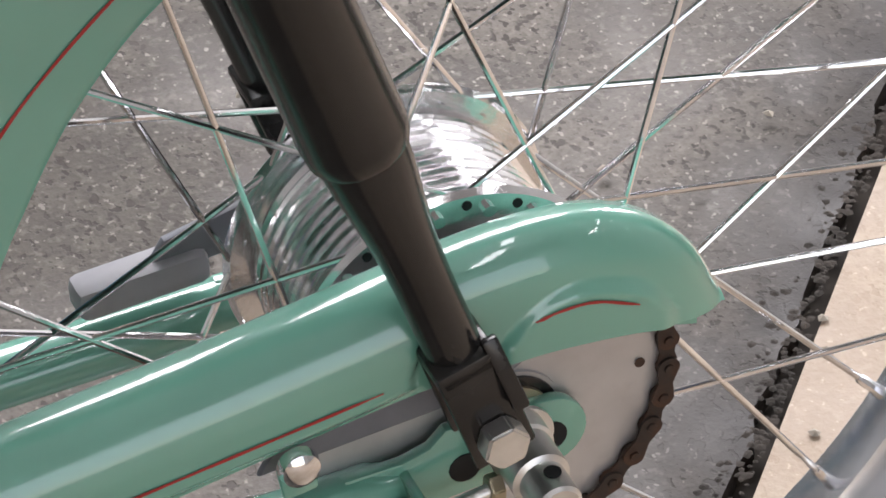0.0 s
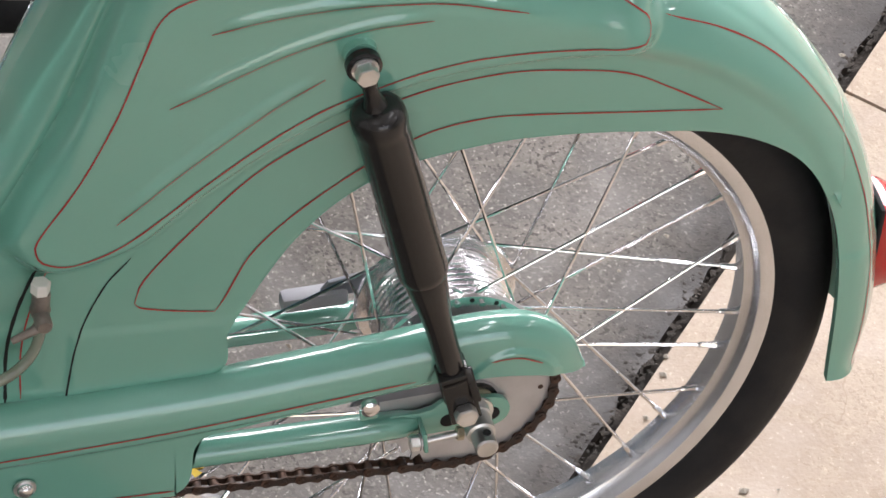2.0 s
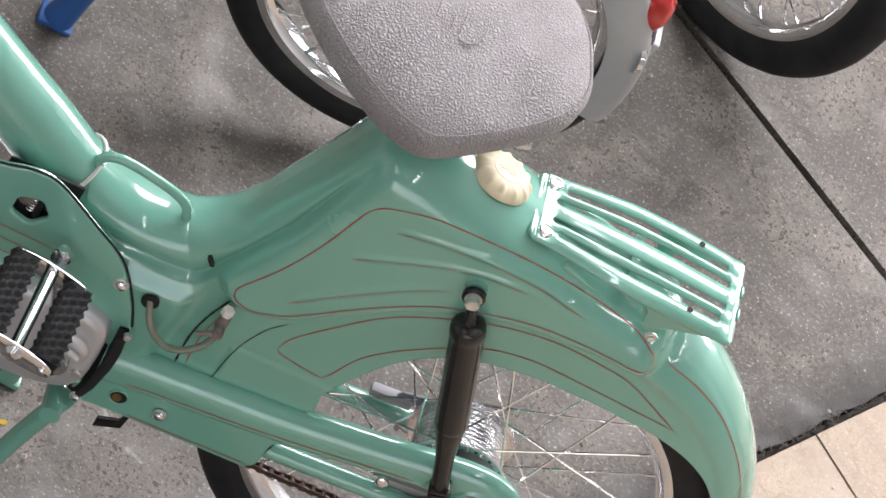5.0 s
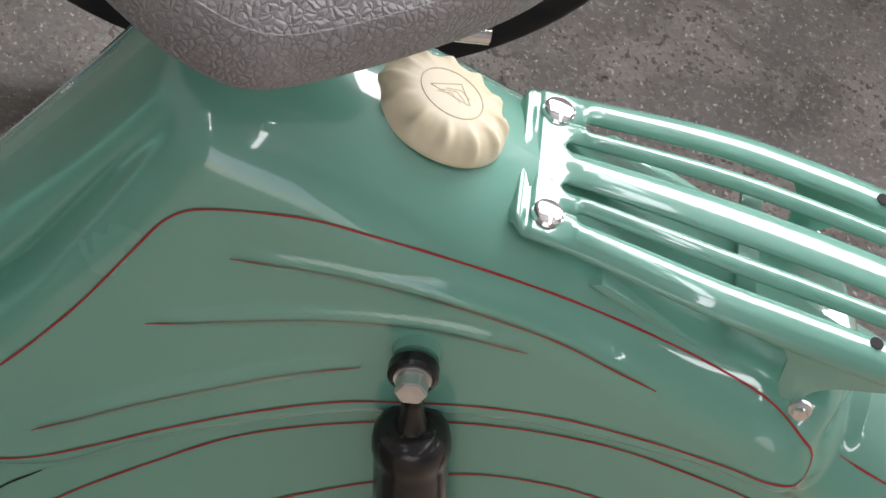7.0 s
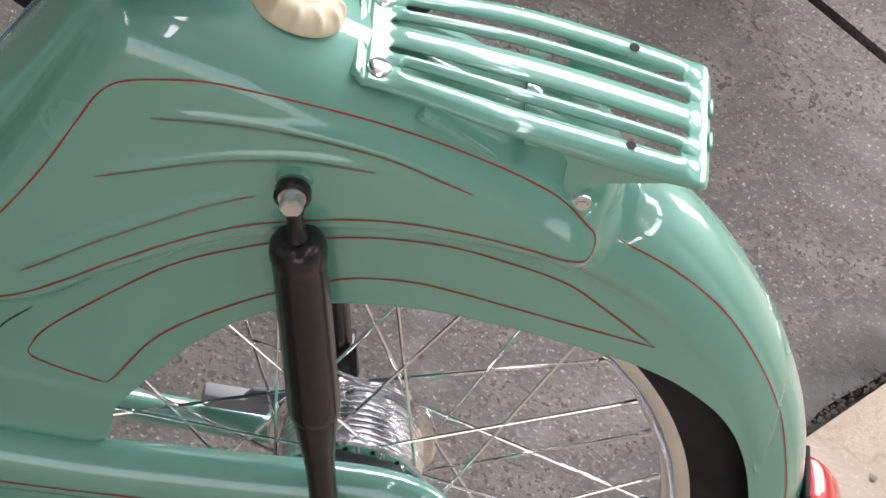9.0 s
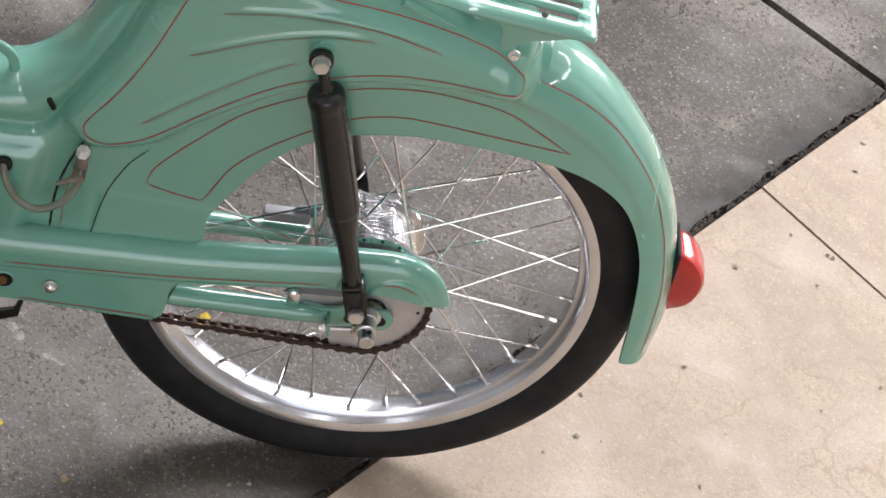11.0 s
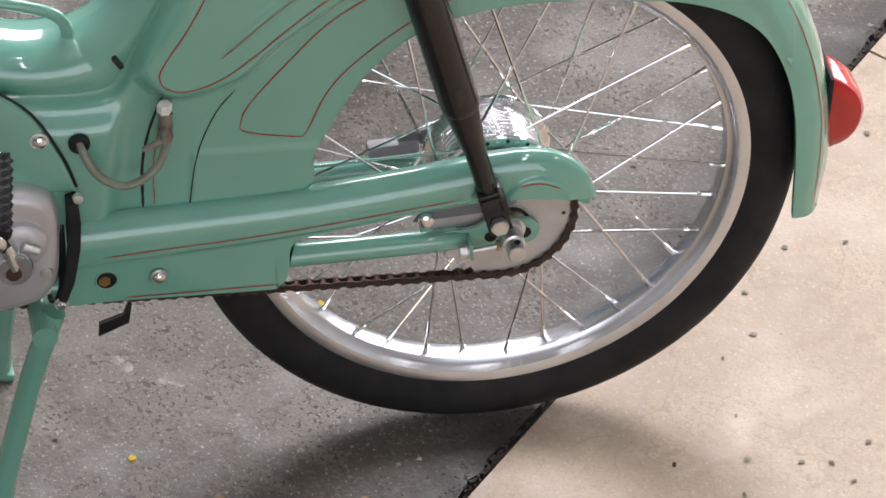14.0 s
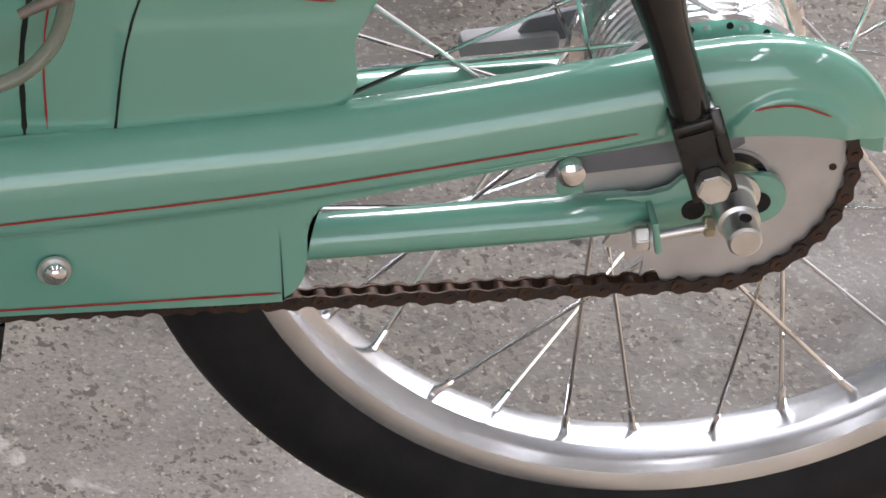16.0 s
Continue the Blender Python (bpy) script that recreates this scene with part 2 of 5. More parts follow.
JOINT = varied("dirty_joint", (0.03, 0.026, 0.022), (0.06, 0.05, 0.042), 0.9, scale=30, fine=200)
WALL = varied("painted_wall", (0.5, 0.5, 0.49), (0.44, 0.44, 0.43), 0.7, scale=2)


# ---------------------------------------------------------------- mesh helpers
def finish(name, bm, material, parent=None, label="", smooth=True, kind="", crisp=38):
    bmesh.ops.recalc_face_normals(bm, faces=bm.faces)
    me = bpy.data.meshes.new(name)
    bm.to_mesh(me)
    bm.free()
    for p in me.polygons:
        p.use_smooth = smooth
    if smooth:
        me.set_sharp_from_angle(angle=radians(crisp))
    me.materials.append(material)
    ob = new(name, me)
    if parent is not None:
        ob.parent = parent
    return tagged(ob, label, kind=kind)


def part(name, bm, material, parent, label="", smooth=True, kind="", crisp=38):
    return finish(name, bm, material, parent, label, smooth, kind, crisp)


def shared(name, me, m, parent, label=""):
    ob = new(name, me)
    ob.parent = parent
    ob.matrix_basis = m
    return tagged(ob, label)


def thing(name, label, category, at=(0, 0, 0), group=""):
    ob = new(name)
    ob.location = at
    ob.empty_display_size = 0.05
    return tagged(ob, label, category, group)


def spline(pts, n, closed=False):
    """Points along a Catmull-Rom curve through pts, evenly by length."""
    P = np.array(pts, float)
    if closed:
        P = np.vstack([P[-1], P, P[0], P[1]])
    else:
        P = np.vstack([2 * P[0] - P[1], P, 2 * P[-1] - P[-2]])
    out = []
    for i in range(1, len(P) - 2):
        t = np.linspace(0, 1, 24, endpoint=False)[:, None]
        a, b, c, d = P[i - 1], P[i], P[i + 1], P[i + 2]
        out.append(0.5 * (2 * b + (c - a) * t + (2 * a - 5 * b + 4 * c - d) * t**2 + (3 * b - a - 3 * c + d) * t**3))
    out = np.vstack(out + [P[-2][None]])
    s = np.r_[0, np.cumsum(np.linalg.norm(np.diff(out, axis=0), axis=1))]
    u = np.linspace(0, s[-1], n + 1 if closed else n)
    res = np.stack([np.interp(u, s, col) for col in out.T], 1)
    return res[:-1] if closed else res


def skin(rings, closed_ring=True, caps=True, bm=None):
    """Quads between rings of equally many points."""
    bm = bm or bmesh.new()
    vs = [[bm.verts.new(p) for p in ring] for ring in rings]
    n = len(vs[0])
    for a, b in zip(vs, vs[1:]):
        for i in range(n if closed_ring else n - 1):
            j = (i + 1) % n
            bm.faces.new((a[i], a[j], b[j], b[i]))
    if caps and closed_ring:
        bm.faces.new(vs[0])
        bm.faces.new(list(reversed(vs[-1])))
    return bm


def pipe(pts, radius, sides=12, bm=None, flat=1.0, caps=True):
    """A tube along points; radius may be a list."""
    P = np.array(pts, float)
    rad = np.broadcast_to(np.array(radius, float), (len(P),))
    tan = np.gradient(P, axis=0)
    tan /= np.linalg.norm(tan, axis=1)[:, None]
    ref = np.array((0.0, 1.0, 0.0)) if abs(tan[0][1]) < 0.8 else np.array((1.0, 0.0, 0.0))
    rings = []
    u = ref - tan[0] * (ref @ tan[0])
    for p, t, r in zip(P, tan, rad):
        u = u - t * (u @ t)
        u /= np.linalg.norm(u)
        w = np.cross(t, u)
        a = np.linspace(0, 2 * np.pi, sides, endpoint=False)
        rings.append([tuple(p + r * (np.cos(k) * u + flat * np.sin(k) * w)) for k in a])
    return skin(rings, caps=caps, bm=bm)


def turned(profile, sides=48, m=Matrix(), bm=None, closed=False):
    """A body of revolution about local y; profile: (radius, y) pairs."""
    own = bmesh.new()
    rings = []
    for k in range(sides):
        a = 2 * math.pi * k / sides
        rings.append([m @ Vector((r * math.cos(a), y, r * math.sin(a))) for r, y in profile])
    vs = [[own.verts.new(p) for p in ring] for ring in rings]
    n = len(profile)
    for k in range(sides):
        a, b = vs[k], vs[(k + 1) % sides]
        for i in range(n if closed else n - 1):
            j = (i + 1) % n
            own.faces.new((a[i], a[j], b[j], b[i]))
    bmesh.ops.remove_doubles(own, verts=own.verts, dist=1e-6)
    if bm is None:
        return own
    join(bm, own)
    return bm


def join(bm, other):
    me = bpy.data.meshes.new("tmp")
    other.to_mesh(me)
    other.free()
    bm.from_mesh(me)
    bpy.data.meshes.remove(me)
    return bm


def block(sx, sy, sz, m=Matrix(), bevel=0.0, segs=2, bm=None):
    own = bmesh.new()
    bmesh.ops.create_cube(own, size=1, matrix=Matrix.Diagonal((sx, sy, sz, 1)))
    if bevel:
        bmesh.ops.bevel(own, geom=list(own.edges), offset=bevel, segments=segs, profile=0.5, affect="EDGES")
    own.transform(m)
    return join(bm, own) if bm is not None else own


def hexhead(r, h, m=Matrix(), bm=None):
    own = bmesh.new()
    bmesh.ops.create_cone(own, cap_ends=True, segments=6, radius1=r, radius2=r, depth=h)
    bmesh.ops.bevel(own, geom=[e for e in own.edges], offset=r * 0.1, segments=2, affect="EDGES")
    own.transform(m @ Matrix.Rotation(radians(90), 4, "X"))
    return join(bm, own) if bm is not None else own


def plate(outline, y0, y1, bevel=0.0, segs=2, m=Matrix(), bm=None):
    """A flat plate with an (x, z) outline between y0 and y1."""
    own = bmesh.new()
    f = own.faces.new([own.verts.new((x, y0, z)) for x, z in outline])
    g = bmesh.ops.extrude_face_region(own, geom=[f])
    bmesh.ops.translate(own, vec=(0, y1 - y0, 0), verts=[v for v in g["geom"] if isinstance(v, bmesh.types.BMVert)])
    bmesh.ops.recalc_face_normals(own, faces=own.faces)
    if bevel:
        edges = [e for e in own.edges if abs(e.verts[0].co.y - e.verts[1].co.y) < 1e-6]
        bmesh.ops.bevel(own, geom=edges, offset=bevel, segments=segs, profile=0.5, affect="EDGES")
    bmesh.ops.triangulate(own, faces=[f for f in own.faces if len(f.verts) > 4])
    own.transform(m)
    return join(bm, own) if bm is not None else own


def circle(cx, cz, r, n=24, a0=0.0, a1=360.0):
    return [(cx + r * math.cos(radians(a)), cz + r * math.sin(radians(a))) for a in np.linspace(a0, a1, n, endpoint=a1 - a0 < 360)]


# ---------------------------------------------------------------- the ground and the closing walls
def slab(name, outline, z0, z1, material, label):
    bm = bmesh.new()
    f = bm.faces.new([bm.verts.new((x, y, z1)) for x, y in outline])
    g = bmesh.ops.extrude_face_region(bm, geom=[f])
    bmesh.ops.translate(bm, vec=(0, 0, z0 - z1), verts=[v for v in g["geom"] if isinstance(v, bmesh.types.BMVert)])
    ob = finish(name, bm, material, None, label, smooth=False, kind="structure")
    return ob


def along(s, d):
    p = J0 + JD * s + JN * d
    return (p.x, p.y)


# ---------------------------------------------------------------- the moped
AX = 0.292
moped = thing("moped", "mint green vintage moped with red pinstripes on its centre stand", "moped")

# side view of the pressed body: top line and bottom line, front to rear, as (x, z)
TOP = [(-0.52, 0.519), (-0.462, 0.496), (-0.422, 0.492), (-0.38, 0.506), (-0.352, 0.541), (-0.333, 0.592), (-0.308, 0.655), (-0.288, 0.71),
       (-0.272, 0.738), (-0.235, 0.748), (-0.16, 0.736), (-0.09, 0.718), (0.0, 0.694), (0.06, 0.676), (0.096, 0.663), (0.104, 0.653), (0.107, 0.642), (0.122, 0.6385), (0.161, 0.621),
       (0.209, 0.58), (0.255, 0.522), (0.288, 0.461), (0.308, 0.396), (0.318, 0.321), (0.314, 0.264)]
LOW = [(-0.45, 0.331), (-0.41, 0.317), (-0.37, 0.317), (-0.33, 0.317), (-0.27, 0.321), (-0.187, 0.334), (-0.181, 0.372), (-0.171, 0.394),
       (-0.159, 0.42), (-0.138, 0.457), (-0.107, 0.4905), (-0.065, 0.5145), (-0.003, 0.5275), (0.05, 0.5285), (0.079, 0.527), (0.087, 0.5265), (0.094, 0.5255), (0.11, 0.524), (0.15, 0.519),
       (0.19, 0.506), (0.223, 0.484), (0.247, 0.451), (0.265, 0.404), (0.2735, 0.345), (0.278, 0.263)]
# lower edge of the tank bulge
BULGE = [(-0.352, 0.52), (-0.351, 0.482), (-0.331, 0.456), (-0.304, 0.449), (-0.254, 0.466), (-0.213, 0.505), (-0.158, 0.549), (-0.103, 0.58),
         (-0.047, 0.597), (0.024, 0.603), (0.068, 0.602), (0.094, 0.611), (0.103, 0.638), (0.098, 0.69)]
RIBS = [[(-0.221, 0.666), (-0.183, 0.675), (-0.131, 0.68), (-0.091, 0.6785), (-0.051, 0.673), (-0.001, 0.659)], [(-0.245, 0.6035), (-0.205, 0.625), (-0.161, 0.6455), (-0.111, 0.6595), (-0.068, 0.6615)],
        [(-0.274, 0.5025), (-0.239, 0.5385), (-0.201, 0.5725), (-0.167, 0.6005), (-0.139, 0.6175)]]
CREASE = [(0.06, 0.606), (0.13, 0.582), (0.187, 0.543), (0.229, 0.497), (0.255, 0.448)]
top_line, bulge_line, crease_line = spline(TOP, 240), spline(BULGE, 90), spline(CREASE, 40)
PANEL = [(-0.294, 0.32), (-0.289, 0.378), (-0.274, 0.425), (-0.256, 0.452)]
guard_groove = spline([(0.111, 0.6365), (0.155, 0.6155), (0.202, 0.574), (0.2475, 0.517), (0.28, 0.457), (0.299, 0.394), (0.3075, 0.321), (0.3015, 0.256)], 80)
# valley between the round neck and the panel and tank below it
VALLEY = [(-0.56, 0.462), (-0.5, 0.453), (-0.44, 0.444), (-0.39, 0.4425), (-0.362, 0.452), (-0.345, 0.488), (-0.327, 0.53), (-0.305, 0.585), (-0.288, 0.648), (-0.274, 0.7), (-0.262, 0.738)]
valley_line = spline(VALLEY, 90)
rib_lines = [spline(r, 30) for r in RIBS]


def far(P, line):
    """Distance of each (x, z) from a polyline, and the side of it."""
    a, d = line[:-1], np.diff(line, axis=0)
    best, side = np.full(len(P), 9.0), np.zeros(len(P))
    for p0, v in zip(a, d):
        w = P - p0
        t = np.clip((w @ v) / (v @ v), 0, 1)
        q = np.linalg.norm(w - t[:, None] * v, axis=1)
        s = v[0] * w[:, 1] - v[1] * w[:, 0]
        new_best = q < best
        best[new_best], side[new_best] = q[new_best], s[new_best]
    return best, np.sign(side)


def smooth(a, b, x):
    t = np.clip((x - a) / (b - a), 0, 1)
    return t * t * (3 - 2 * t)


fine_top = spline(TOP, 700)


def depth(P):
    """Distance from the top line, without a kink where two stretches are equally near."""
    d, _ = far(P, top_line)
    mid, ds = (fine_top[1:] + fine_top[:-1]) / 2, np.linalg.norm(np.diff(fine_top, axis=0), axis=1)
    total = np.zeros(len(P))
    for q, s in zip(mid, ds):
        total += s / np.maximum((P[:, 0] - q[0]) ** 2 + (P[:, 1] - q[1]) ** 2, 4e-6) ** 3
    soft = (total / (3 * math.pi / 8)) ** -0.2
    return d + (soft - d) * smooth(0.004, 0.012, d)


def half_width(P):
    """Half the body's thickness at (x, z)."""
    P = np.asarray(P, float)
    x, z = P[:, 0], P[:, 1]
    d = depth(P)
    vd, vs = far(P, valley_line)
    under = np.where(vs > 0, -vd, vd)
    w = 0.05 + 0.004 * smooth(-0.36, -0.3, x) + 0.013 * smooth(-0.345, -0.37, x + (0.44 - z) * 0.08) * smooth(0.0, 0.028, under)
    r = 0.05 + 0.006 * smooth(0.1, 0.2, x) - 0.014 * smooth(0.24, 0.3, x)
    round_ = np.sqrt(np.clip(1 - (1 - np.clip(d / r, 0, 1)) ** 2, 0, 1))
    b, s = far(P, bulge_line)
    inside = np.where(s > 0, b, -b)
    tank = smooth(-0.006, 0.014, inside) * smooth(0.11, 0.102, x) * smooth(-0.36, -0.345, x)
    c, cs = far(P, crease_line)
    crown = smooth(-0.006, 0.011, np.where(cs > 0, c, -c)) * smooth(0.05, 0.09, x) * (x < 0.3)
    crown = np.where(x > 0.262, smooth(0.0, 0.04, x - 0.262) + crown * 0, crown)
    y = (w + 0.016 * tank) * round_ + 0.006 * np.clip(crown, 0, 1) * round_
    part_way = 1.6 * d / np.maximum(d + vd, 1e-6)
    neck = 0.043 * np.sqrt(np.clip(1 - (1 - part_way) ** 2, 0, 1))
    y = y + (neck - y) * smooth(0.004, -0.004, under) * smooth(-0.262, -0.29, x)
    for line in rib_lines:
        q, rs = far(P, line)
        ends = np.minimum(np.linalg.norm(P - line[0], axis=1), np.linalg.norm(P - line[-1], axis=1))
        y = y + 0.0029 * np.exp(-((q / 0.0042) ** 2)) * tank * smooth(-0.004, 0.028, ends)
    g, _ = far(P, guard_groove)
    y = y - 0.0007 * np.exp(-((g / 0.0022) ** 2)) * smooth(0.1, 0.13, x)
    y = y + 0.0014 * smooth(0.388, 0.38, z) * smooth(-0.296, -0.29, x)
    return y


def build_body():
    bm = bmesh.new()
    for sign, nu, nv in ((-1, 700, 120), (1, 200, 30)):
        t, l = [np.stack([np.interp(np.linspace(0, 1, nu), np.linspace(0, 1, len(c)), np.array(c)[:, k]) for k in (0, 1)], 1) for c in
                (spline_by_index(TOP), spline_by_index(LOW))]
        v = np.linspace(0, 1, nv) ** 1.35
        P = t[:, None] * (1 - v)[None, :, None] + l[:, None] * v[None, :, None]
        h = half_width(P.reshape(-1, 2)).reshape(nu, nv)
        h[:, 0] = 0
        vs = [[bm.verts.new((P[i, j, 0], sign * h[i, j], P[i, j, 1])) for j in range(nv)] for i in range(nu)]
        # folded lip of the opening
        for i in range(nu):
            vs[i].append(bm.verts.new((P[i, -1, 0], sign * (h[i, -1] - 0.002), P[i, -1, 1] - 0.0012)))
            vs[i].append(bm.verts.new((P[i, -1, 0], sign * (h[i, -1] - 0.007), P[i, -1, 1])))
        for i in range(nu - 1):
            for j in range(nv + 1):
                bm.faces.new((vs[i][j], vs[i + 1][j], vs[i + 1][j + 1], vs[i][j + 1]))
    bmesh.ops.remove_doubles(bm, verts=[v for v in bm.verts if abs(v.co.y) < 1e-7], dist=1e-5)
    return part("body", bm, MINT, moped, "glossy mint green pressed steel body with fender and tank", crisp=75)


def spline_by_index(pts):
    """Catmull-Rom samples with equally many between neighbouring points."""
    P = np.array(pts, float)
    Q = np.vstack([2 * P[0] - P[1], P, 2 * P[-1] - P[-2]])
    out = []
    for i in range(1, len(Q) - 2):
        t = np.linspace(0, 1, 16, endpoint=False)[:, None]
        a, b, c, d = Q[i - 1], Q[i], Q[i + 1], Q[i + 2]
        out.append(0.5 * (2 * b + (c - a) * t + (2 * a - 5 * b + 4 * c - d) * t**2 + (3 * b - a - 3 * c + d) * t**3))
    return np.vstack(out + [P[-1][None]])


body = build_body()


def stripe(pts, parent, surface=half_width, width=0.00125, n=70, closed=False, lift=0.0006, sign=-1):
    """A painted line laid on the near side of a pressed part."""
    P = spline(pts, n, closed)
    tan = np.roll(P, -1, 0) - np.roll(P, 1, 0) if closed else np.gradient(P, axis=0)
    nor = np.stack([-tan[:, 1], tan[:, 0]], 1) / np.linalg.norm(tan, axis=1)[:, None]
    w = width * (1 + 0.12 * np.sin(np.arange(len(P)) * 0.9))[:, None] / 2
    slope = (surface(P + 0.002 * nor) - surface(P - 0.002 * nor)) / 0.004
    w = w / np.sqrt(1 + slope**2)[:, None]
    if not closed:
        w[:2] *= 0.5
        w[-2:] *= 0.5
    rows = []
    for k in (-1, 0, 1):
        q = P + k * w * nor
        y = sign * (surface(q) + lift)
        rows.append(np.stack([q[:, 0], y, q[:, 1]], 1))
    bm = bmesh.new()
    vs = [[bm.verts.new(p) for p in row] for row in rows]
    m = len(P)
    for a, b in zip(vs, vs[1:]):
        for i in range(m if closed else m - 1):
            bm.faces.new((a[i], a[(i + 1) % m], b[(i + 1) % m], b[i]))
    return part("pinstripe", bm, RED_LINE, parent)


stripe([(-0.327, 0.478), (-0.325, 0.4925), (-0.3, 0.5415), (-0.2795, 0.595), (-0.265, 0.647), (-0.256, 0.676), (-0.24, 0.6915), (-0.2, 0.7025), (-0.16, 0.702), (-0.115, 0.6975), (-0.066, 0.69),
        (-0.02, 0.6805), (0.026, 0.6685), (0.063, 0.6555), (0.084, 0.6425), (0.0905, 0.632), (0.088, 0.622), (0.078, 0.6205), (0.06, 0.619), (0.023, 0.621), (-0.01, 0.621), (-0.043, 0.618),
        (-0.083, 0.608), (-0.133, 0.588), (-0.174, 0.561), (-0.214, 0.527), (-0.241, 0.501), (-0.27, 0.477), (-0.3, 0.465), (-0.32, 0.468)], body, n=200, closed=True)
stripe([(-0.2505, 0.409), (-0.244, 0.432), (-0.21, 0.478), (-0.17, 0.523), (-0.115, 0.559), (-0.06, 0.5815), (-0.004, 0.591), (0.045, 0.588), (0.085, 0.5805), (0.117, 0.564), (0.158, 0.5395)], body)
stripe([(0.158, 0.5395), (0.093, 0.5445), (0.02, 0.5505), (-0.016, 0.551), (-0.056, 0.542), (-0.096, 0.518), (-0.14, 0.4815), (-0.17, 0.446), (-0.1865, 0.405), (-0.1925, 0.3935)], body)
stripe([(-0.1925, 0.3935), (-0.222, 0.398), (-0.245, 0.4035), (-0.2505, 0.409)], body, n=20)
stripe([(0.1075, 0.6245), (0.15, 0.607), (0.193, 0.5765), (0.229, 0.5375), (0.26, 0.492), (0.28, 0.445), (0.29, 0.41), (0.298, 0.36), (0.299, 0.27)], body)
for r in RIBS:
    stripe([(x + 0.001, z - 0.0035) for x, z in r], body, n=50)


# ---- rear wheel
wheel = part("rear_wheel", turned([(0.016, -0.05), (0.016, 0.05)], 24, pose(0, 0, AX)), STEEL, moped, "spoked rear wheel with aluminium rim and black tyre")
WHEEL = Vector((0.001, 0.006, 0.297))
CEN = Matrix.Translation(WHEEL) @ Matrix.Scale(0.984, 4)
tyre_half = [(0.244, 0.019), (0.252, 0.0245), (0.262, 0.0275), (0.273, 0.0275), (0.283, 0.0242), (0.2905, 0.0175), (0.2945, 0.009), (0.296, 0)]
tyre_profile = [(r, -y) for r, y in tyre_half] + tyre_half[-2::-1]
part("tyre", turned(tyre_profile, 120, CEN, closed=True), RUBBER, wheel, "black rubber tyre")
rim_profile = [(0.2475, -0.0205), (0.2487, -0.0195), (0.2475, -0.0185), (0.24, -0.0185), (0.2365, -0.0165), (0.2345, -0.0125), (0.2315, -0.0105), (0.2285, -0.008),
               (0.2275, 0.0), (0.2285, 0.008), (0.2315, 0.0105), (0.2345, 0.0125), (0.2365, 0.0165), (0.24, 0.0185), (0.2475, 0.0185), (0.2487, 0.0195),
               (0.2475, 0.0205), (0.239, 0.0205), (0.2355, 0.0195), (0.233, 0.016), (0.231, 0.0135), (0.2255, 0.0105), (0.2235, 0.0), (0.2255, -0.0105),
               (0.231, -0.0135), (0.233, -0.016), (0.2355, -0.0195), (0.239, -0.0205)]
part("rim", turned(rim_profile, 120, CEN, closed=True), ALU, wheel, "polished aluminium rim")
# hub: ribbed chrome drum between two drilled flanges
HR = 0.051
hub_profile = [(0.0, -0.036), (0.02, -0.036), (HR + 0.009, -0.034), (HR + 0.011, -0.032), (HR + 0.009, -0.0295), (HR, -0.0285)]
for k in range(9):
    y = -0.024 + k * 0.0058
    hub_profile += [(HR + 0.0012, y - 0.0018), (HR + 0.0018, y), (HR + 0.001, y + 0.0016), (HR - 0.003, y + 0.0029)]
hub_profile += [(HR, 0.0285), (HR + 0.009, 0.0295), (HR + 0.011, 0.032), (HR + 0.009, 0.034), (0.02, 0.036), (0.0, 0.036)]
part("hub", turned(hub_profile, 96, CEN), HUB_METAL, wheel, "ribbed chrome drum hub")

# Flange holes are not cut: dark discs give the shade inside them.
for k in range(18):
    a = radians(20 * k + 5)
    part("flange_hole_disc", plate(circle(0.0565 * math.cos(a), 0.0565 * math.sin(a), 0.0019, 8), -0.0346, -0.0342, m=CEN), RUBBER, wheel)
PHASE = 16.6


def spoke_mesh(a, b):
    """One spoke from hub flange a to rim b, with elbow and nipple."""
    a, b = Vector(a), Vector(b)
    d = (b - a).normalized()
    bm = pipe([a, a.lerp(b, 0.33), a.lerp(b, 0.66), b - d * 0.004], 0.0013, 8)
    pipe([b - d * 0.016, b - d * 0.0145, b - d * 0.007, b - d * 0.004, b + d * 0.002], [0.0012, 0.0021, 0.0021, 0.0027, 0.003], 8, bm)
    side = 1 if a.y > 0 else -1
    pipe([a + Vector((0, side * 0.0035, 0)), a + Vector((0, -side * 0.004, 0))], [0.0024, 0.002], 8, bm)
    return bm


def wheel_spokes(parent, material, centre, phase, r_rim=0.2265, r_hub=0.057, half=0.033, lean=60):
    for i in range(36):
        a = radians(phase - 10 * i)
        side = -1 if i % 2 == 0 else 1
        turn = lean if i % 4 in (1, 2) else -lean
        h = a + radians(turn)
        m = Vector(centre)
        A = m + Vector((r_hub * math.cos(h), side * half, r_hub * math.sin(h)))
        B = m + Vector((r_rim * math.cos(a), side * 0.003, r_rim * math.sin(a)))
        part("spoke", spoke_mesh(A, B), material, parent)


wheel_spokes(wheel, CHROME, WHEEL, PHASE, 0.2229, 0.0535, 0.0325)

# ---- chain, sprocket and axle hardware
SPY = -0.052
SX, SZ = -0.001, 0.2865
teeth = 34
pitch = 0.0127
SR = pitch / 2 / math.sin(math.pi / teeth)
gear = []
for k in range(teeth * 4):
    a = 2 * math.pi * k / (teeth * 4)
    # a few teeth at the lower front are broken short
    worn = 0.0075 if 206 < math.degrees(a) < 247 else 0.0
    r = SR + (0.0035, 0.0, -0.0035, 0.0)[k % 4] - worn * (0.6 + 0.4 * math.sin(k * 2.1))
    gear.append((SX + r * math.cos(a), SZ + r * math.sin(a)))
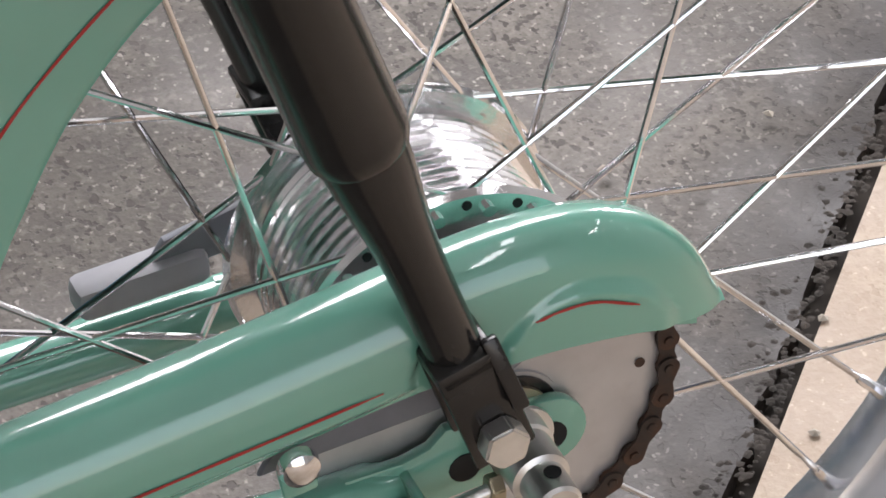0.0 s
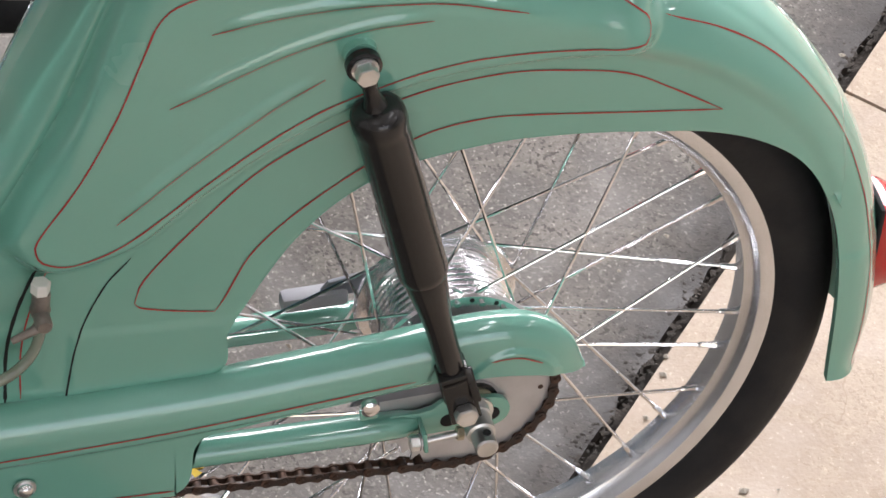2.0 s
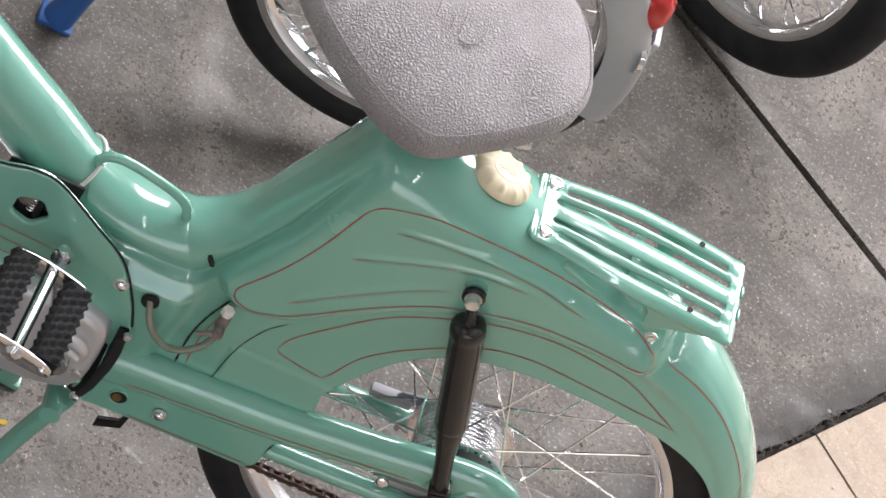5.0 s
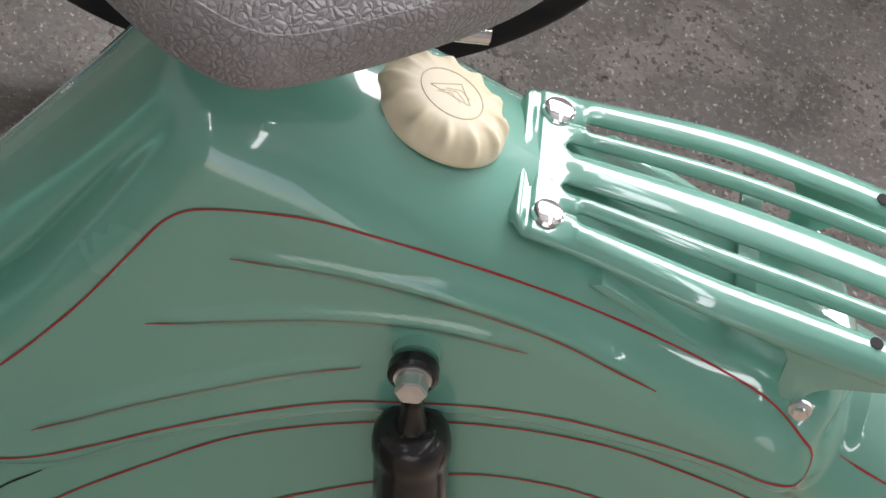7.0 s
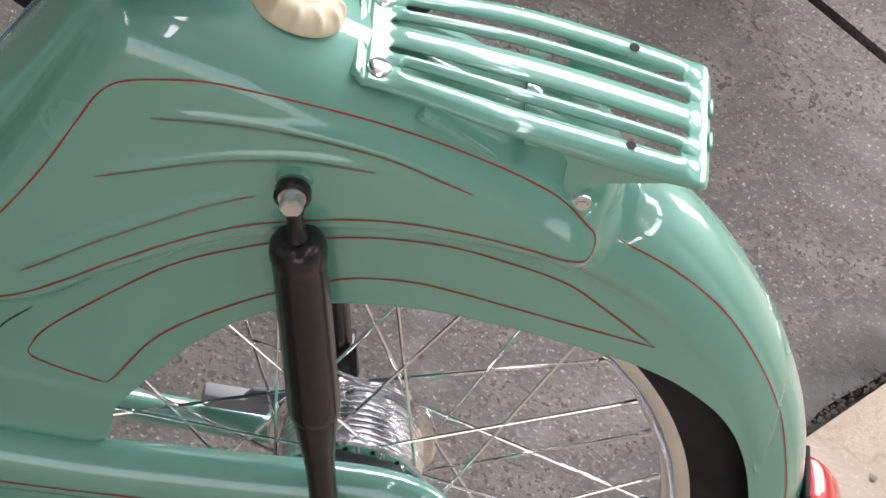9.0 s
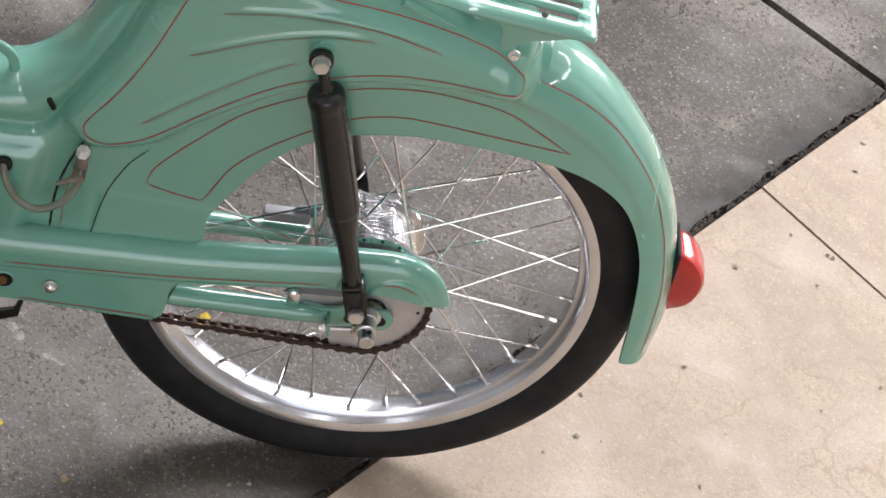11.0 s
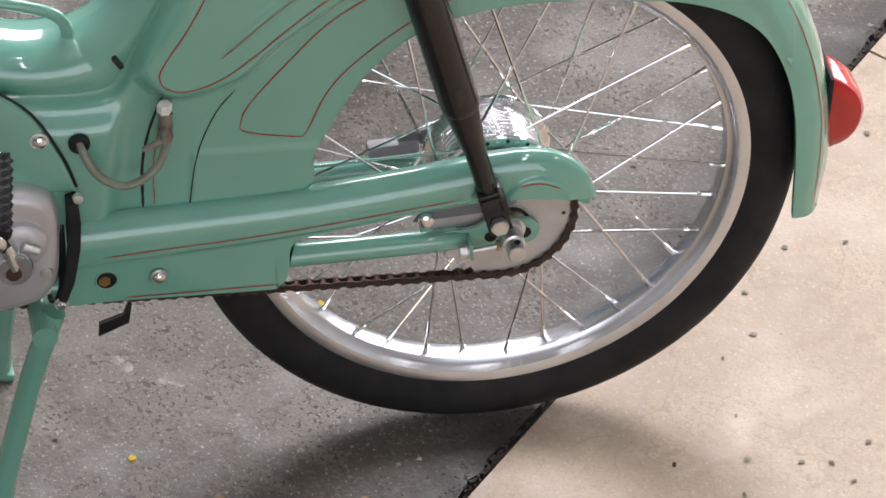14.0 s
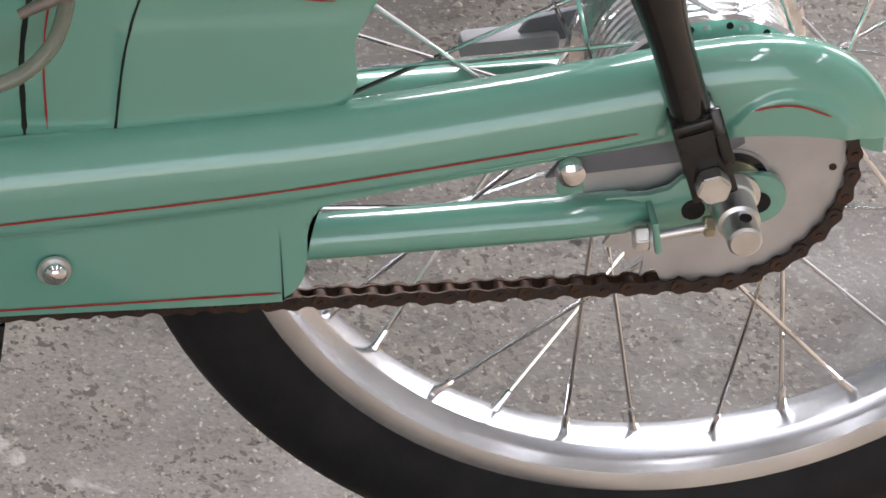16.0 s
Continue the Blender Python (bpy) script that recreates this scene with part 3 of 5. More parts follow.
sprocket = part("sprocket", plate(gear, SPY - 0.0012, SPY + 0.0012), STEEL, wheel, "flat dull steel sprocket", smooth=False)


def link_mesh(outer):
    """A chain link between pins at x = -pitch/2 and pitch/2."""
    bm = bmesh.new()
    h, w = 0.0042, 0.0027
    out = circle(-pitch / 2, 0, h, 9, 90, 270) + [(0, -w)] + circle(pitch / 2, 0, h, 9, -90, 90) + [(0, w)]
    y = 0.0042 if outer else 0.003
    for s in (-1, 1):
        plate(out, s * y - 0.0006, s * y + 0.0006, bm=bm)
    for s in (-1, 1):
        if outer:
            turned([(0, -0.0056), (0.0017, -0.0056), (0.0019, -0.005), (0.0019, 0.005), (0.0017, 0.0056), (0, 0.0056)], 8, Matrix.Translation((s * pitch / 2, 0, 0)), bm)
        else:
            turned([(0.0038, -0.0026), (0.0038, 0.0026)], 10, Matrix.Translation((s * pitch / 2, 0, 0)), bm)
    return bm


chain = new("chain")
chain.parent = moped
tagged(chain, "rusty dark roller chain")
link_data = []
for outer in (True, False):
    ob = part("chain_link", link_mesh(outer), RUST, chain)
    link_data.append(ob.data)
    bpy.data.objects.remove(ob)


def chain_points():
    """Pins along the lower run and round the sprocket, evenly by the pitch."""
    pts = [(-0.47, 0.2205), (-0.3, 0.219), (-0.15, 0.218), (SX - 0.003, SZ - SR)]
    low = spline(pts, 200)
    arc = [(SX + SR * math.sin(radians(a)), SZ - SR * math.cos(radians(a))) for a in np.linspace(1, 180, 160)]
    back = spline([(SX, SZ + SR), (-0.08, 0.3365), (-0.17, 0.3165)], 60)
    P = np.vstack([low, arc, back[1:]])
    s = np.r_[0, np.cumsum(np.linalg.norm(np.diff(P, axis=0), axis=1))]
    n = int(s[-1] / pitch)
    u = np.arange(n) * pitch
    return np.stack([np.interp(u, s, P[:, 0]), np.interp(u, s, P[:, 1])], 1)


cp = chain_points()
for k, (a, b) in enumerate(zip(cp, cp[1:])):
    c, d = (a + b) / 2, b - a
    shared("chain_link", link_data[k % 2], pose(c[0], SPY, c[1], 0, -math.degrees(math.atan2(d[1], d[0])), 0), chain)


# ---- chain case over the swing arm
CASE_TOP = [(-0.41, 0.318), (-0.36, 0.3215), (-0.267, 0.3285), (-0.185, 0.335), (-0.11, 0.3455), (-0.06, 0.3535), (-0.008, 0.362), (0.028, 0.363), (0.055, 0.3545),
            (0.074, 0.337), (0.0855, 0.313)]
CASE_LOW = [(0.0855, 0.3105), (0.069, 0.313), (0.045, 0.318), (0.014, 0.3205), (-0.01, 0.319), (-0.043, 0.3155), (-0.111, 0.304), (-0.182, 0.291), (-0.196, 0.286), (-0.2015, 0.275),
            (-0.2015, 0.256), (-0.204, 0.242), (-0.212, 0.234), (-0.226, 0.2315), (-0.36, 0.2305), (-0.408, 0.228)]
CASE_CREASE = [(-0.43, 0.27), (-0.37, 0.277), (-0.21, 0.293), (-0.051, 0.317), (-0.035, 0.325), (-0.03, 0.34)]
case_top, case_crease = spline(CASE_TOP, 120), spline(CASE_CREASE, 60)
CASE_BOSS = [(0.001, 0.328), (0.011, 0.338), (0.027, 0.3425), (0.048, 0.3365), (0.06, 0.325)]
case_boss = spline(CASE_BOSS, 30)


def case_width(P):
    """How far the case's near face stands out, from its crown line inwards."""
    P = np.asarray(P, float)
    d, _ = far(P, case_top)
    c, s = far(P, case_crease)
    round_ = np.sqrt(np.clip(1 - (1 - np.clip(d / 0.024, 0, 1)) ** 2, 0, 1))
    above = smooth(-0.003, 0.004, np.where(s > 0, c, -c)) * smooth(-0.022, -0.034, P[:, 0])
    e, es = far(P, case_boss)
    boss = smooth(0.003, -0.003, np.where(es > 0, e, -e)) * smooth(-0.006, 0.002, P[:, 0]) * smooth(0.066, 0.056, P[:, 0])
    return 0.0565 + 0.0155 * round_ + 0.004 * above * round_ + 0.003 * boss


def build_case():
    nu, nv = 420, 64
    t = spline(CASE_TOP, nu)
    l = spline(CASE_LOW[::-1], nu)
    v = np.linspace(0, 1, nv) ** 1.3
    P = t[:, None] * (1 - v)[None, :, None] + l[:, None] * v[None, :, None]
    h = case_width(P.reshape(-1, 2)).reshape(nu, nv)
    bm = bmesh.new()
    vs = []
    for i in range(nu):
        away = np.array((t[i] - l[i]) / np.linalg.norm(t[i] - l[i]))
        row = [bm.verts.new((P[i, 0, 0] - away[0] * q, -yy, P[i, 0, 1] - away[1] * q)) for yy, q in ((0.041, 0.03), (0.0415, 0.016), (0.0445, 0.007), (0.0495, 0.0015))]
        row += [bm.verts.new((P[i, j, 0], -h[i, j], P[i, j, 1])) for j in range(nv)]
        row.append(bm.verts.new((P[i, -1, 0], -h[i, -1] + 0.004, P[i, -1, 1])))
        vs.append(row)
    for a, b in zip(vs, vs[1:]):
        for j in range(len(a) - 1):
            bm.faces.new((a[j], b[j], b[j + 1], a[j + 1]))
    return part("chain_case", bm, MINT, moped, "mint green pressed steel chain case", crisp=70)


case = build_case()
stripe([(-0.374, 0.2855), (-0.34, 0.289), (-0.211, 0.3015), (-0.046, 0.3255)], case, case_width, width=0.00125)
stripe([(-0.353, 0.2345), (-0.3, 0.2355), (-0.213, 0.2375)], case, case_width, width=0.00125)
stripe([(0.01, 0.3355), (0.019, 0.3375), (0.032, 0.337), (0.048, 0.3305)], case, case_width, n=30, width=0.0012)

# swing arm tubes with drop-out plates
for s in (-1, 1):
    y = s * 0.0575
    arm = part("swing_arm", pipe([(-0.42, y, 0.242), (-0.3, y, 0.252), (-0.203, y, 0.259), (-0.075, y, 0.2645), (-0.045, y, 0.2665), (-0.034, y, 0.2675)],
                                 [0.0115, 0.0115, 0.0115, 0.0115, 0.011, 0.007], 20), MINT, moped, "mint green tubular swing arm")
    lug = [(-0.056, 0.2775), (-0.034, 0.278), (-0.024, 0.281), (-0.018, 0.287), (-0.006, 0.287), (0.012, 0.2875)] + circle(0.02, 0.2725, 0.0145, 12, 80, -75) + [(-0.01, 0.257), (-0.04, 0.254)]
    part("dropout", plate(lug, y + s * 0.004, y - s * 0.001, 0.001), MINT, arm, "mint green drop-out plate")
    # Two dark plates on the lug stand for the shade in its openings.
    part("slot", plate([(0.006, 0.264), (0.02, 0.2645)] + circle(0.0205, 0.271, 0.0062, 10, -85, 85) + [(0.006, 0.277)], y + s * 0.0045, y + s * 0.0041), RUBBER, arm)
    part("slot", plate(circle(-0.0115, 0.2685, 0.006, 14), y + s * 0.0045, y + s * 0.0041), RUBBER, arm)

# ---- shock absorbers
def shock(y):
    s = -1 if y < 0 else 1
    top, low = Vector((-0.1165, y, 0.6345)), Vector((-0.0125, y, 0.3095))
    d = low - top
    L = d.length
    u = d.normalized()
    base = Matrix.Translation(top) @ d.to_track_quat("Y", "Z").to_matrix().to_4x4()
    ob = part("shock_absorber", turned([(0, 0.0385), (0.011, 0.0387), (0.016, 0.0405), (0.0188, 0.0445), (0.0197, 0.05), (0.0197, 0.056), (0.0188, 0.059), (0.0186, 0.065), (0.0184, 0.2),
                                        (0.0178, 0.206), (0.0166, 0.208)], 44, base), BLACK_PAINT, moped, "gloss black shock absorber sleeve")
    part("lower_sleeve", turned([(0.0155, 0.2), (0.0156, 0.21), (0.0149, 0.22), (0.0135, 0.232), (0.0118, 0.246), (0.0106, 0.26), (0.01, 0.275), (0.0098, L - 0.022)], 36, base), BLACK_PAINT, ob,
         "satin black lower tube")
    fork = bmesh.new()
    for k in (-1, 1):
        block(0.0035, 0.044, 0.0225, base @ Matrix.Translation((k * 0.0105, L - 0.011, 0)), 0.0012, bm=fork)
    block(0.0245, 0.008, 0.023, base @ Matrix.Translation((0, L - 0.031, 0)), 0.002, bm=fork)
    block(0.004, 0.03, 0.006, base @ Matrix.Translation((0.0125, L - 0.024, 0.0105)) @ Matrix.Rotation(radians(-14), 4, "Z"), 0.0012, bm=fork)
    part("clevis", fork, BLACK_PAINT, ob, "black folded steel clevis")
    part("eye", turned([(0.008, -0.0035), (0.0108, -0.0042), (0.0126, -0.0028), (0.0126, 0.0028), (0.0108, 0.0042), (0.008, 0.0035)], 28, Matrix.Translation(top), closed=True), BLACK_PAINT, ob)
    part("neck", pipe([top + u * 0.01, top + u * 0.02, top + u * 0.03, top + u * 0.04], [0.0085, 0.0055, 0.006, 0.0095], 14), BLACK_PAINT, ob)
    part("stud", pipe([top + Vector((0, -s * 0.03, 0)), top + Vector((0, s * 0.012, 0))], 0.006, 14), ZINC, ob)
    part("boss", turned([(0.0195, -0.002), (0.0165, 0.006), (0.0125, 0.014), (0.0115, 0.021), (0.0, 0.0215)], 28, Matrix.Translation(top + Vector((0, -s * 0.027, 0.002))) @ Matrix.Rotation(radians(0 if s > 0 else 180), 4, "Z")),
         MINT, ob, "mint green mounting boss")
    for q, r, out in ((top, 0.0084, 0.0098), (low, 0.0088, 0.0165)):
        b = part("bolt", hexhead(r, 0.009, Matrix.Translation(q + Vector((0, s * out, 0))) @ Matrix.Rotation(radians(14), 4, "Y")), ZINC, ob, "plated hex bolt")
        part("washer", turned([(0.004, -0.001), (r * 1.12, -0.001), (r * 1.12, 0.001), (0.004, 0.001)], 24, Matrix.Translation(q + Vector((0, s * (out - 0.0055), 0))), closed=True), ZINC, b)
    return ob


shock(-0.082)
shock(0.084)
# axle, nuts and chain adjuster on the near side
axle = part("axle_nut", turned([(0.0, -0.1062), (0.0072, -0.1062), (0.0085, -0.105), (0.0085, -0.0912), (0.0106, -0.0902), (0.0106, -0.0755), (0.0118, -0.0745), (0.0118, -0.0655), (0.006, -0.065)], 32, pose(0.0045, 0, 0.28)), ZINC, wheel, "plated axle sleeve with a cross hole")
# The cross hole's dark inside is a black disc on the sleeve.
part("cross_hole_disc", plate(circle(0, 0, 0.0031, 14), 0, 0.0006, m=pose(0.0055, -0.0975, 0.2886, 90, 0, 0)), RUBBER, axle)
part("hex_nut", hexhead(0.0118, 0.009, pose(0.0045, -0.0715, 0.28, 0, 20, 0)), ZINC, axle)
BRASSY = varied("yellow_passivated_steel", (0.55, 0.5, 0.38), (0.4, 0.36, 0.26), 0.3, 1.0, scale=60)
for y, r, m in ((-0.0645, 0.0128, ZINC), (-0.0565, 0.0155, BRASSY), (-0.055, 0.019, BLACK_PAINT), (-0.0538, 0.0205, STEEL)):
    part("washer", turned([(0.006, y - 0.0009), (r, y - 0.0009), (r, y + 0.0009), (0.006, y + 0.0009)], 36, pose(0.0075, 0, 0.2775), closed=True), m, axle)
part("rust_hole", plate(circle(0.058, 0.2845, 0.002, 10), SPY - 0.0017, SPY - 0.0013), RUST, sprocket)
adj = part("chain_adjuster", pipe([(-0.043, -0.0755, 0.2625), (0.0, -0.0755, 0.2695)], 0.0026, 12), ZINC, moped, "plated chain adjuster bolt")
ad = math.degrees(math.atan2(0.007, 0.043))
part("hex_nut", hexhead(0.0062, 0.007, pose(-0.0395, -0.0755, 0.263, 0, -ad, 90)), ZINC, adj)
part("hex_nut", hexhead(0.0055, 0.005, pose(-0.0065, -0.0755, 0.2685, 0, -ad, 90)), BRASSY, adj)
part("washer", turned([(0.003, -0.0007), (0.0066, -0.0007), (0.0066, 0.0007), (0.003, 0.0007)], 20, pose(-0.0355, -0.0755, 0.2637, 0, -ad, 90), closed=True), STEEL, adj)
part("tab", block(0.0035, 0.02, 0.019, pose(-0.0325, -0.0705, 0.2655, 0, -ad, 0), 0.0012), MINT, adj, "mint green welded tab")
part("bump_rubber", block(0.05, 0.015, 0.014, pose(-0.084, 0.0575, 0.2885, 0, -4, 0), 0.004), varied("pale_grey_rubber", (0.34, 0.34, 0.36), (0.28, 0.28, 0.3), 0.5, scale=40), moped, "pale grey rubber stop on the swing arm")
# grey torque arms beside the hub
for s, z in ((-1, 0.3), (1, 0.3)):
    bar = [(-0.085, z - 0.012), (0.0, z - 0.004), (0.012, z + 0.004), (0.01, z + 0.014), (-0.03, z + 0.014), (-0.075, z + 0.004)]
    part("torque_arm", plate(bar, s * 0.0545, s * 0.0585, 0.0015), GREY_PAINT, moped, "grey painted torque arm")


def dome_screw(p, r, material=CHROME, name="screw", parent=moped, washer=True):
    ob = part(name, turned([(0, -0.0055), (r * 0.55, -0.0052), (r * 0.9, -0.0035), (r, -0.001), (r, 0.001)], 24, Matrix.Translation(p)), material, parent, "domed plated screw")
    if washer:
        part("washer", turned([(0, -0.0005), (r * 1.3, -0.0004), (r * 1.35, 0.001)], 24, Matrix.Translation(p)), ZINC, ob)
    return ob


dome_screw((-0.077, -0.0755, 0.3045), 0.0075, parent=case, washer=False)
part("clip", block(0.013, 0.004, 0.014, pose(-0.076, -0.071, 0.2955, 0, -8, 0), 0.0015), MINT, case, "mint green fixing tab")
dome_screw((-0.323, -0.0752, 0.2585), 0.0062, parent=case)
# Black disc in place of the shaded inside of the drain.
part("drain_hole_disc", plate(circle(-0.371, 0.257, 0.0095, 24), -0.0732, -0.0728), RUBBER, case, "dark disc for the shade inside the drain opening")
part("drain_ring", turned([(0.0093, -0.0738), (0.0105, -0.0742), (0.0113, -0.073), (0.0113, -0.072)], 28, pose(-0.371, 0, 0.257)), MINT, case)
part("drain_plug", hexhead(0.006, 0.003, pose(-0.373, -0.0742, 0.2565)), mat("brass", (0.45, 0.3, 0.12), 0.35, 1.0), case, "brass plug")
dome_screw((-0.413, -0.08, 0.238), 0.005, parent=case)

# ---- luggage carrier: bars with slots, folded lips and struts
carrier = new("carrier")
carrier.parent = moped
tagged(carrier, "mint green pressed steel luggage carrier with slots")
RX0, RX1 = -0.1, 0.149


def rack_z(x, y):
    return 0.717 - 0.066 * (x + 0.09) + 0.005 * math.sin((x + 0.1) / 0.249 * math.pi) - 0.0012 * (y / 0.05) ** 2


def rack_half(x):
    """Half the carrier's width: narrower in front, with rounded corners."""
    w = 0.0455 + 0.0135 * float(smooth(RX0, 0.03, np.array(x))) - 0.002 * float(smooth(0.06, RX1, np.array(x)))
    for d, r in ((x - RX0, 0.014), (RX1 - x, 0.008)):
        if d < r:
            w -= r - math.sqrt(max(0.0, r * r - (r - d) ** 2))
    return w


# slots as (middle, half width, front end, rear end) in fractions of the half width
SLOTS = [(-0.62, 0.075, -0.067, 0.128), (-0.285, 0.075, -0.0755, 0.133), (0.285, 0.075, -0.0755, 0.133), (0.62, 0.075, -0.067, 0.128)]


def slot_half(s, x):
    mid, half, a, b = s
    d = min(x - a, b - x) / (half * 0.058)
    return 0.0 if d <= 0 else half * (1.0 if d >= 1 else math.sqrt(1 - (1 - d) ** 2))


def carrier_plate():
    """The pressed top: five round-backed bars between slots, one sheet at both ends."""
    xs = set(np.linspace(RX0, RX1, 90).round(5)) | set(np.linspace(RX0, RX0 + 0.014, 14).round(5)) | set(np.linspace(RX1 - 0.008, RX1, 10).round(5))
    for s in SLOTS:
        for e, k in ((s[2], 1), (s[3], -1)):
            xs |= {round(e + k * 0.0036 * (1 - math.cos(a)), 5) for a in np.linspace(0, math.pi / 2, 7)}
    bm = bmesh.new()
    rows = []
    for x in sorted(xs):
        W = rack_half(x)
        cuts = [-1.0] + [c for s in SLOTS for c in (s[0] - slot_half(s, x), s[0] + slot_half(s, x))] + [1.0]
        rise = 0.0036 * float(smooth(-0.082, -0.06, np.array(x)) * smooth(0.144, 0.13, np.array(x)))
        bead = 0.0014 * math.exp(-(((x - RX0 - 0.0035) / 0.0028) ** 2)) - 0.0012 * math.exp(-(((x - RX0 - 0.009) / 0.002) ** 2))
        roll = -0.004 * (1 - smooth(0, 0.003, np.array(x - RX0))) - 0.003 * (1 - smooth(0, 0.003, np.array(RX1 - x)))
        row = []
        for b in range(5):
            f0, f1 = cuts[2 * b], cuts[2 * b + 1]
            line = []
            for q in np.linspace(0, 1, 13):
                y = (f0 + (f1 - f0) * q) * W
                z = rack_z(x, y) + rise * math.sin(q * math.pi) ** 0.6 + bead + float(roll)
                line.append((x, y, z))
            tuck = 0.0022
            if b == 0:
                drop = 0.007 + 0.004 * float(smooth(0.0, 0.06, np.array(x)) * smooth(RX1, 0.1, np.array(x)))
                z0 = line[0][2]
                line = [(x, -W + 0.001, z0 - drop), (x, -W - 0.0018, z0 - drop * 0.8), (x, -W - 0.0026, z0 - drop * 0.4), (x, -W - 0.0018, z0 - 0.0012)] + line
            else:
                line = [(x, line[0][1] + 0.0006, line[0][2] - tuck), (x, line[0][1], line[0][2] - 0.0008)] + line
            if b == 4:
                drop = 0.007
                z0 = line[-1][2]
                line = line + [(x, W + 0.0018, z0 - 0.0012), (x, W + 0.0026, z0 - drop * 0.4), (x, W + 0.0018, z0 - drop * 0.8), (x, W - 0.001, z0 - drop)]
            else:
                line = line + [(x, line[-1][1], line[-1][2] - 0.0012), (x, line[-1][1] - 0.0006, line[-1][2] - tuck)]
            row.append([bm.verts.new(p) for p in line])
        rows.append(row)
    for a, b in zip(rows, rows[1:]):
        for k in range(5):
            for i in range(len(a[k]) - 1):
                bm.faces.new((a[k][i], b[k][i], b[k][i + 1], a[k][i + 1]))
    bmesh.ops.remove_doubles(bm, verts=bm.verts, dist=2e-5)
    return part("top_plate", bm, MINT, carrier, "pressed mint green top plate with four slots", crisp=70)


carrier_plate()
for y in (-0.016, 0.016):
    part("tail_lip", block(0.003, 0.015, 0.006, pose(RX1 - 0.0004, y, rack_z(RX1, 0) - 0.001), 0.0012), MINT, carrier)
for s in (-1, 1):
    at = (RX0 + 0.019, s * 0.034, rack_z(RX0 + 0.019, 0.034) + 0.0006)
    part("rivet", turned([(0, -0.0024), (0.0062, -0.0023), (0.0078, -0.0016), (0.0086, 0.0004)], 26, Matrix.Translation(at) @ Matrix.Rotation(radians(-90), 4, "X")), CHROME, carrier, "flat chrome rivet head")
    # Uncut hole: a black disc carries its inner shade.
    part("hole", plate(circle(0, 0, 0.0036, 16), 0, 0.0005, m=pose(0.092, s * 0.0475, rack_z(0.092, 0.048) + 0.0038, 90, 0, 0)), RUBBER, carrier)
    # web and folded stay down to the tank's end
    web = [(0.045, 0.703), (0.054, 0.69), (0.056, 0.672), (0.06, 0.663), (0.069, 0.661), (0.073, 0.671), (0.079, 0.677), (0.086, 0.68), (0.11, 0.6875), (0.13, 0.694), (0.142, 0.699)]
    part("web", plate(web, s * 0.0525, s * 0.0555, 0.001), MINT, carrier, "folded mint green side web")
    stay = [(-0.045, 0.6975), (-0.03, 0.692), (0.012, 0.676), (0.05, 0.66), (0.066, 0.652), (0.068, 0.646), (0.05, 0.653), (0.01, 0.6695), (-0.034, 0.687), (-0.05, 0.6945)]
    part("stay", plate(stay, s * 0.032, s * 0.05, 0.0012), MINT, carrier, "folded mint green stay")
    part("washer", turned([(0.003, -0.001), (0.006, -0.001), (0.006, 0.001), (0.003, 0.001)], 22, pose(0.073, s * 0.0565, 0.66), closed=True), ZINC, carrier)
part("cross_brace", block(0.012, 0.09, 0.004, pose(0.03, 0, 0.69, 0, 6, 0), 0.001), MINT, carrier)
part("fixing_bolt", hexhead(0.0045, 0.006, pose(0.073, -0.058, 0.66, 0, 10, 0)), CHROME, carrier, "plated hex bolt")

# ---- fuel cap: scalloped, slightly domed
cap_bm = bmesh.new()
N = 144
rows = []
for r, h, lobe in ((0.0, 0.0125, 0), (0.008, 0.0124, 0), (0.0145, 0.0121, 0), (0.0175, 0.0117, 0.1), (0.0205, 0.0108, 0.35), (0.0235, 0.0092, 0.8), (0.0262, 0.0068, 1.0), (0.0285, 0.0032, 1.0), (0.0302, -0.0015, 0.7), (0.0312, -0.006, 0.2), (0.0312, -0.009, 0.0), (0.03, -0.011, 0.0)):
    ring = []
    for k in range(N):
        a = 2 * math.pi * k / N
        ridge = abs(math.cos(a * 6)) ** 5
        out = lobe * (0.0015 * ridge - 0.0009)
        ring.append(cap_bm.verts.new(((r + out) * math.cos(a), (r + out) * math.sin(a), h + lobe * 0.0026 * ridge)))
    rows.append(ring)
for a, b in zip(rows, rows[1:]):
    for k in range(N):
        cap_bm.faces.new((a[k], a[(k + 1) % N], b[(k + 1) % N], b[k]))
bmesh.ops.remove_doubles(cap_bm, verts=cap_bm.verts, dist=1e-6)
CAP = pose(-0.143, 0.0, 0.7335, -5, 10, 0) @ Matrix.Diagonal((1.17, 1.07, 0.7, 1))
cap_bm.transform(CAP)
cap = part("fuel_cap", cap_bm, CREAM, moped, "cream plastic fuel cap with scalloped rim", crisp=60)
EMBOSS = varied("cream_embossing", (0.66, 0.56, 0.36), (0.6, 0.5, 0.3), 0.4, scale=30)
tri = [(-0.0105, 0.0), (0.004, 0.0085), (0.0085, -0.0035), (-0.0105, 0.0)]
part("emblem", pipe([CAP @ Vector((x, y, 0.0123)) for a, b in zip(tri, tri[1:]) for x, y in [np.array(a) * (1 - t) + np.array(b) * t for t in (0.03, 0.35, 0.65, 0.97)]], 0.00035, 6), EMBOSS, cap)
for k in (-0.0022, 0.0, 0.0022):
    part("emblem", pipe([CAP @ Vector((k - 0.005, -0.0005 + k, 0.0123)), CAP @ Vector((k + 0.002, 0.002 + k, 0.0123)), CAP @ Vector((k + 0.006, -0.002 + k, 0.0123))], 0.00035, 6), EMBOSS, cap)
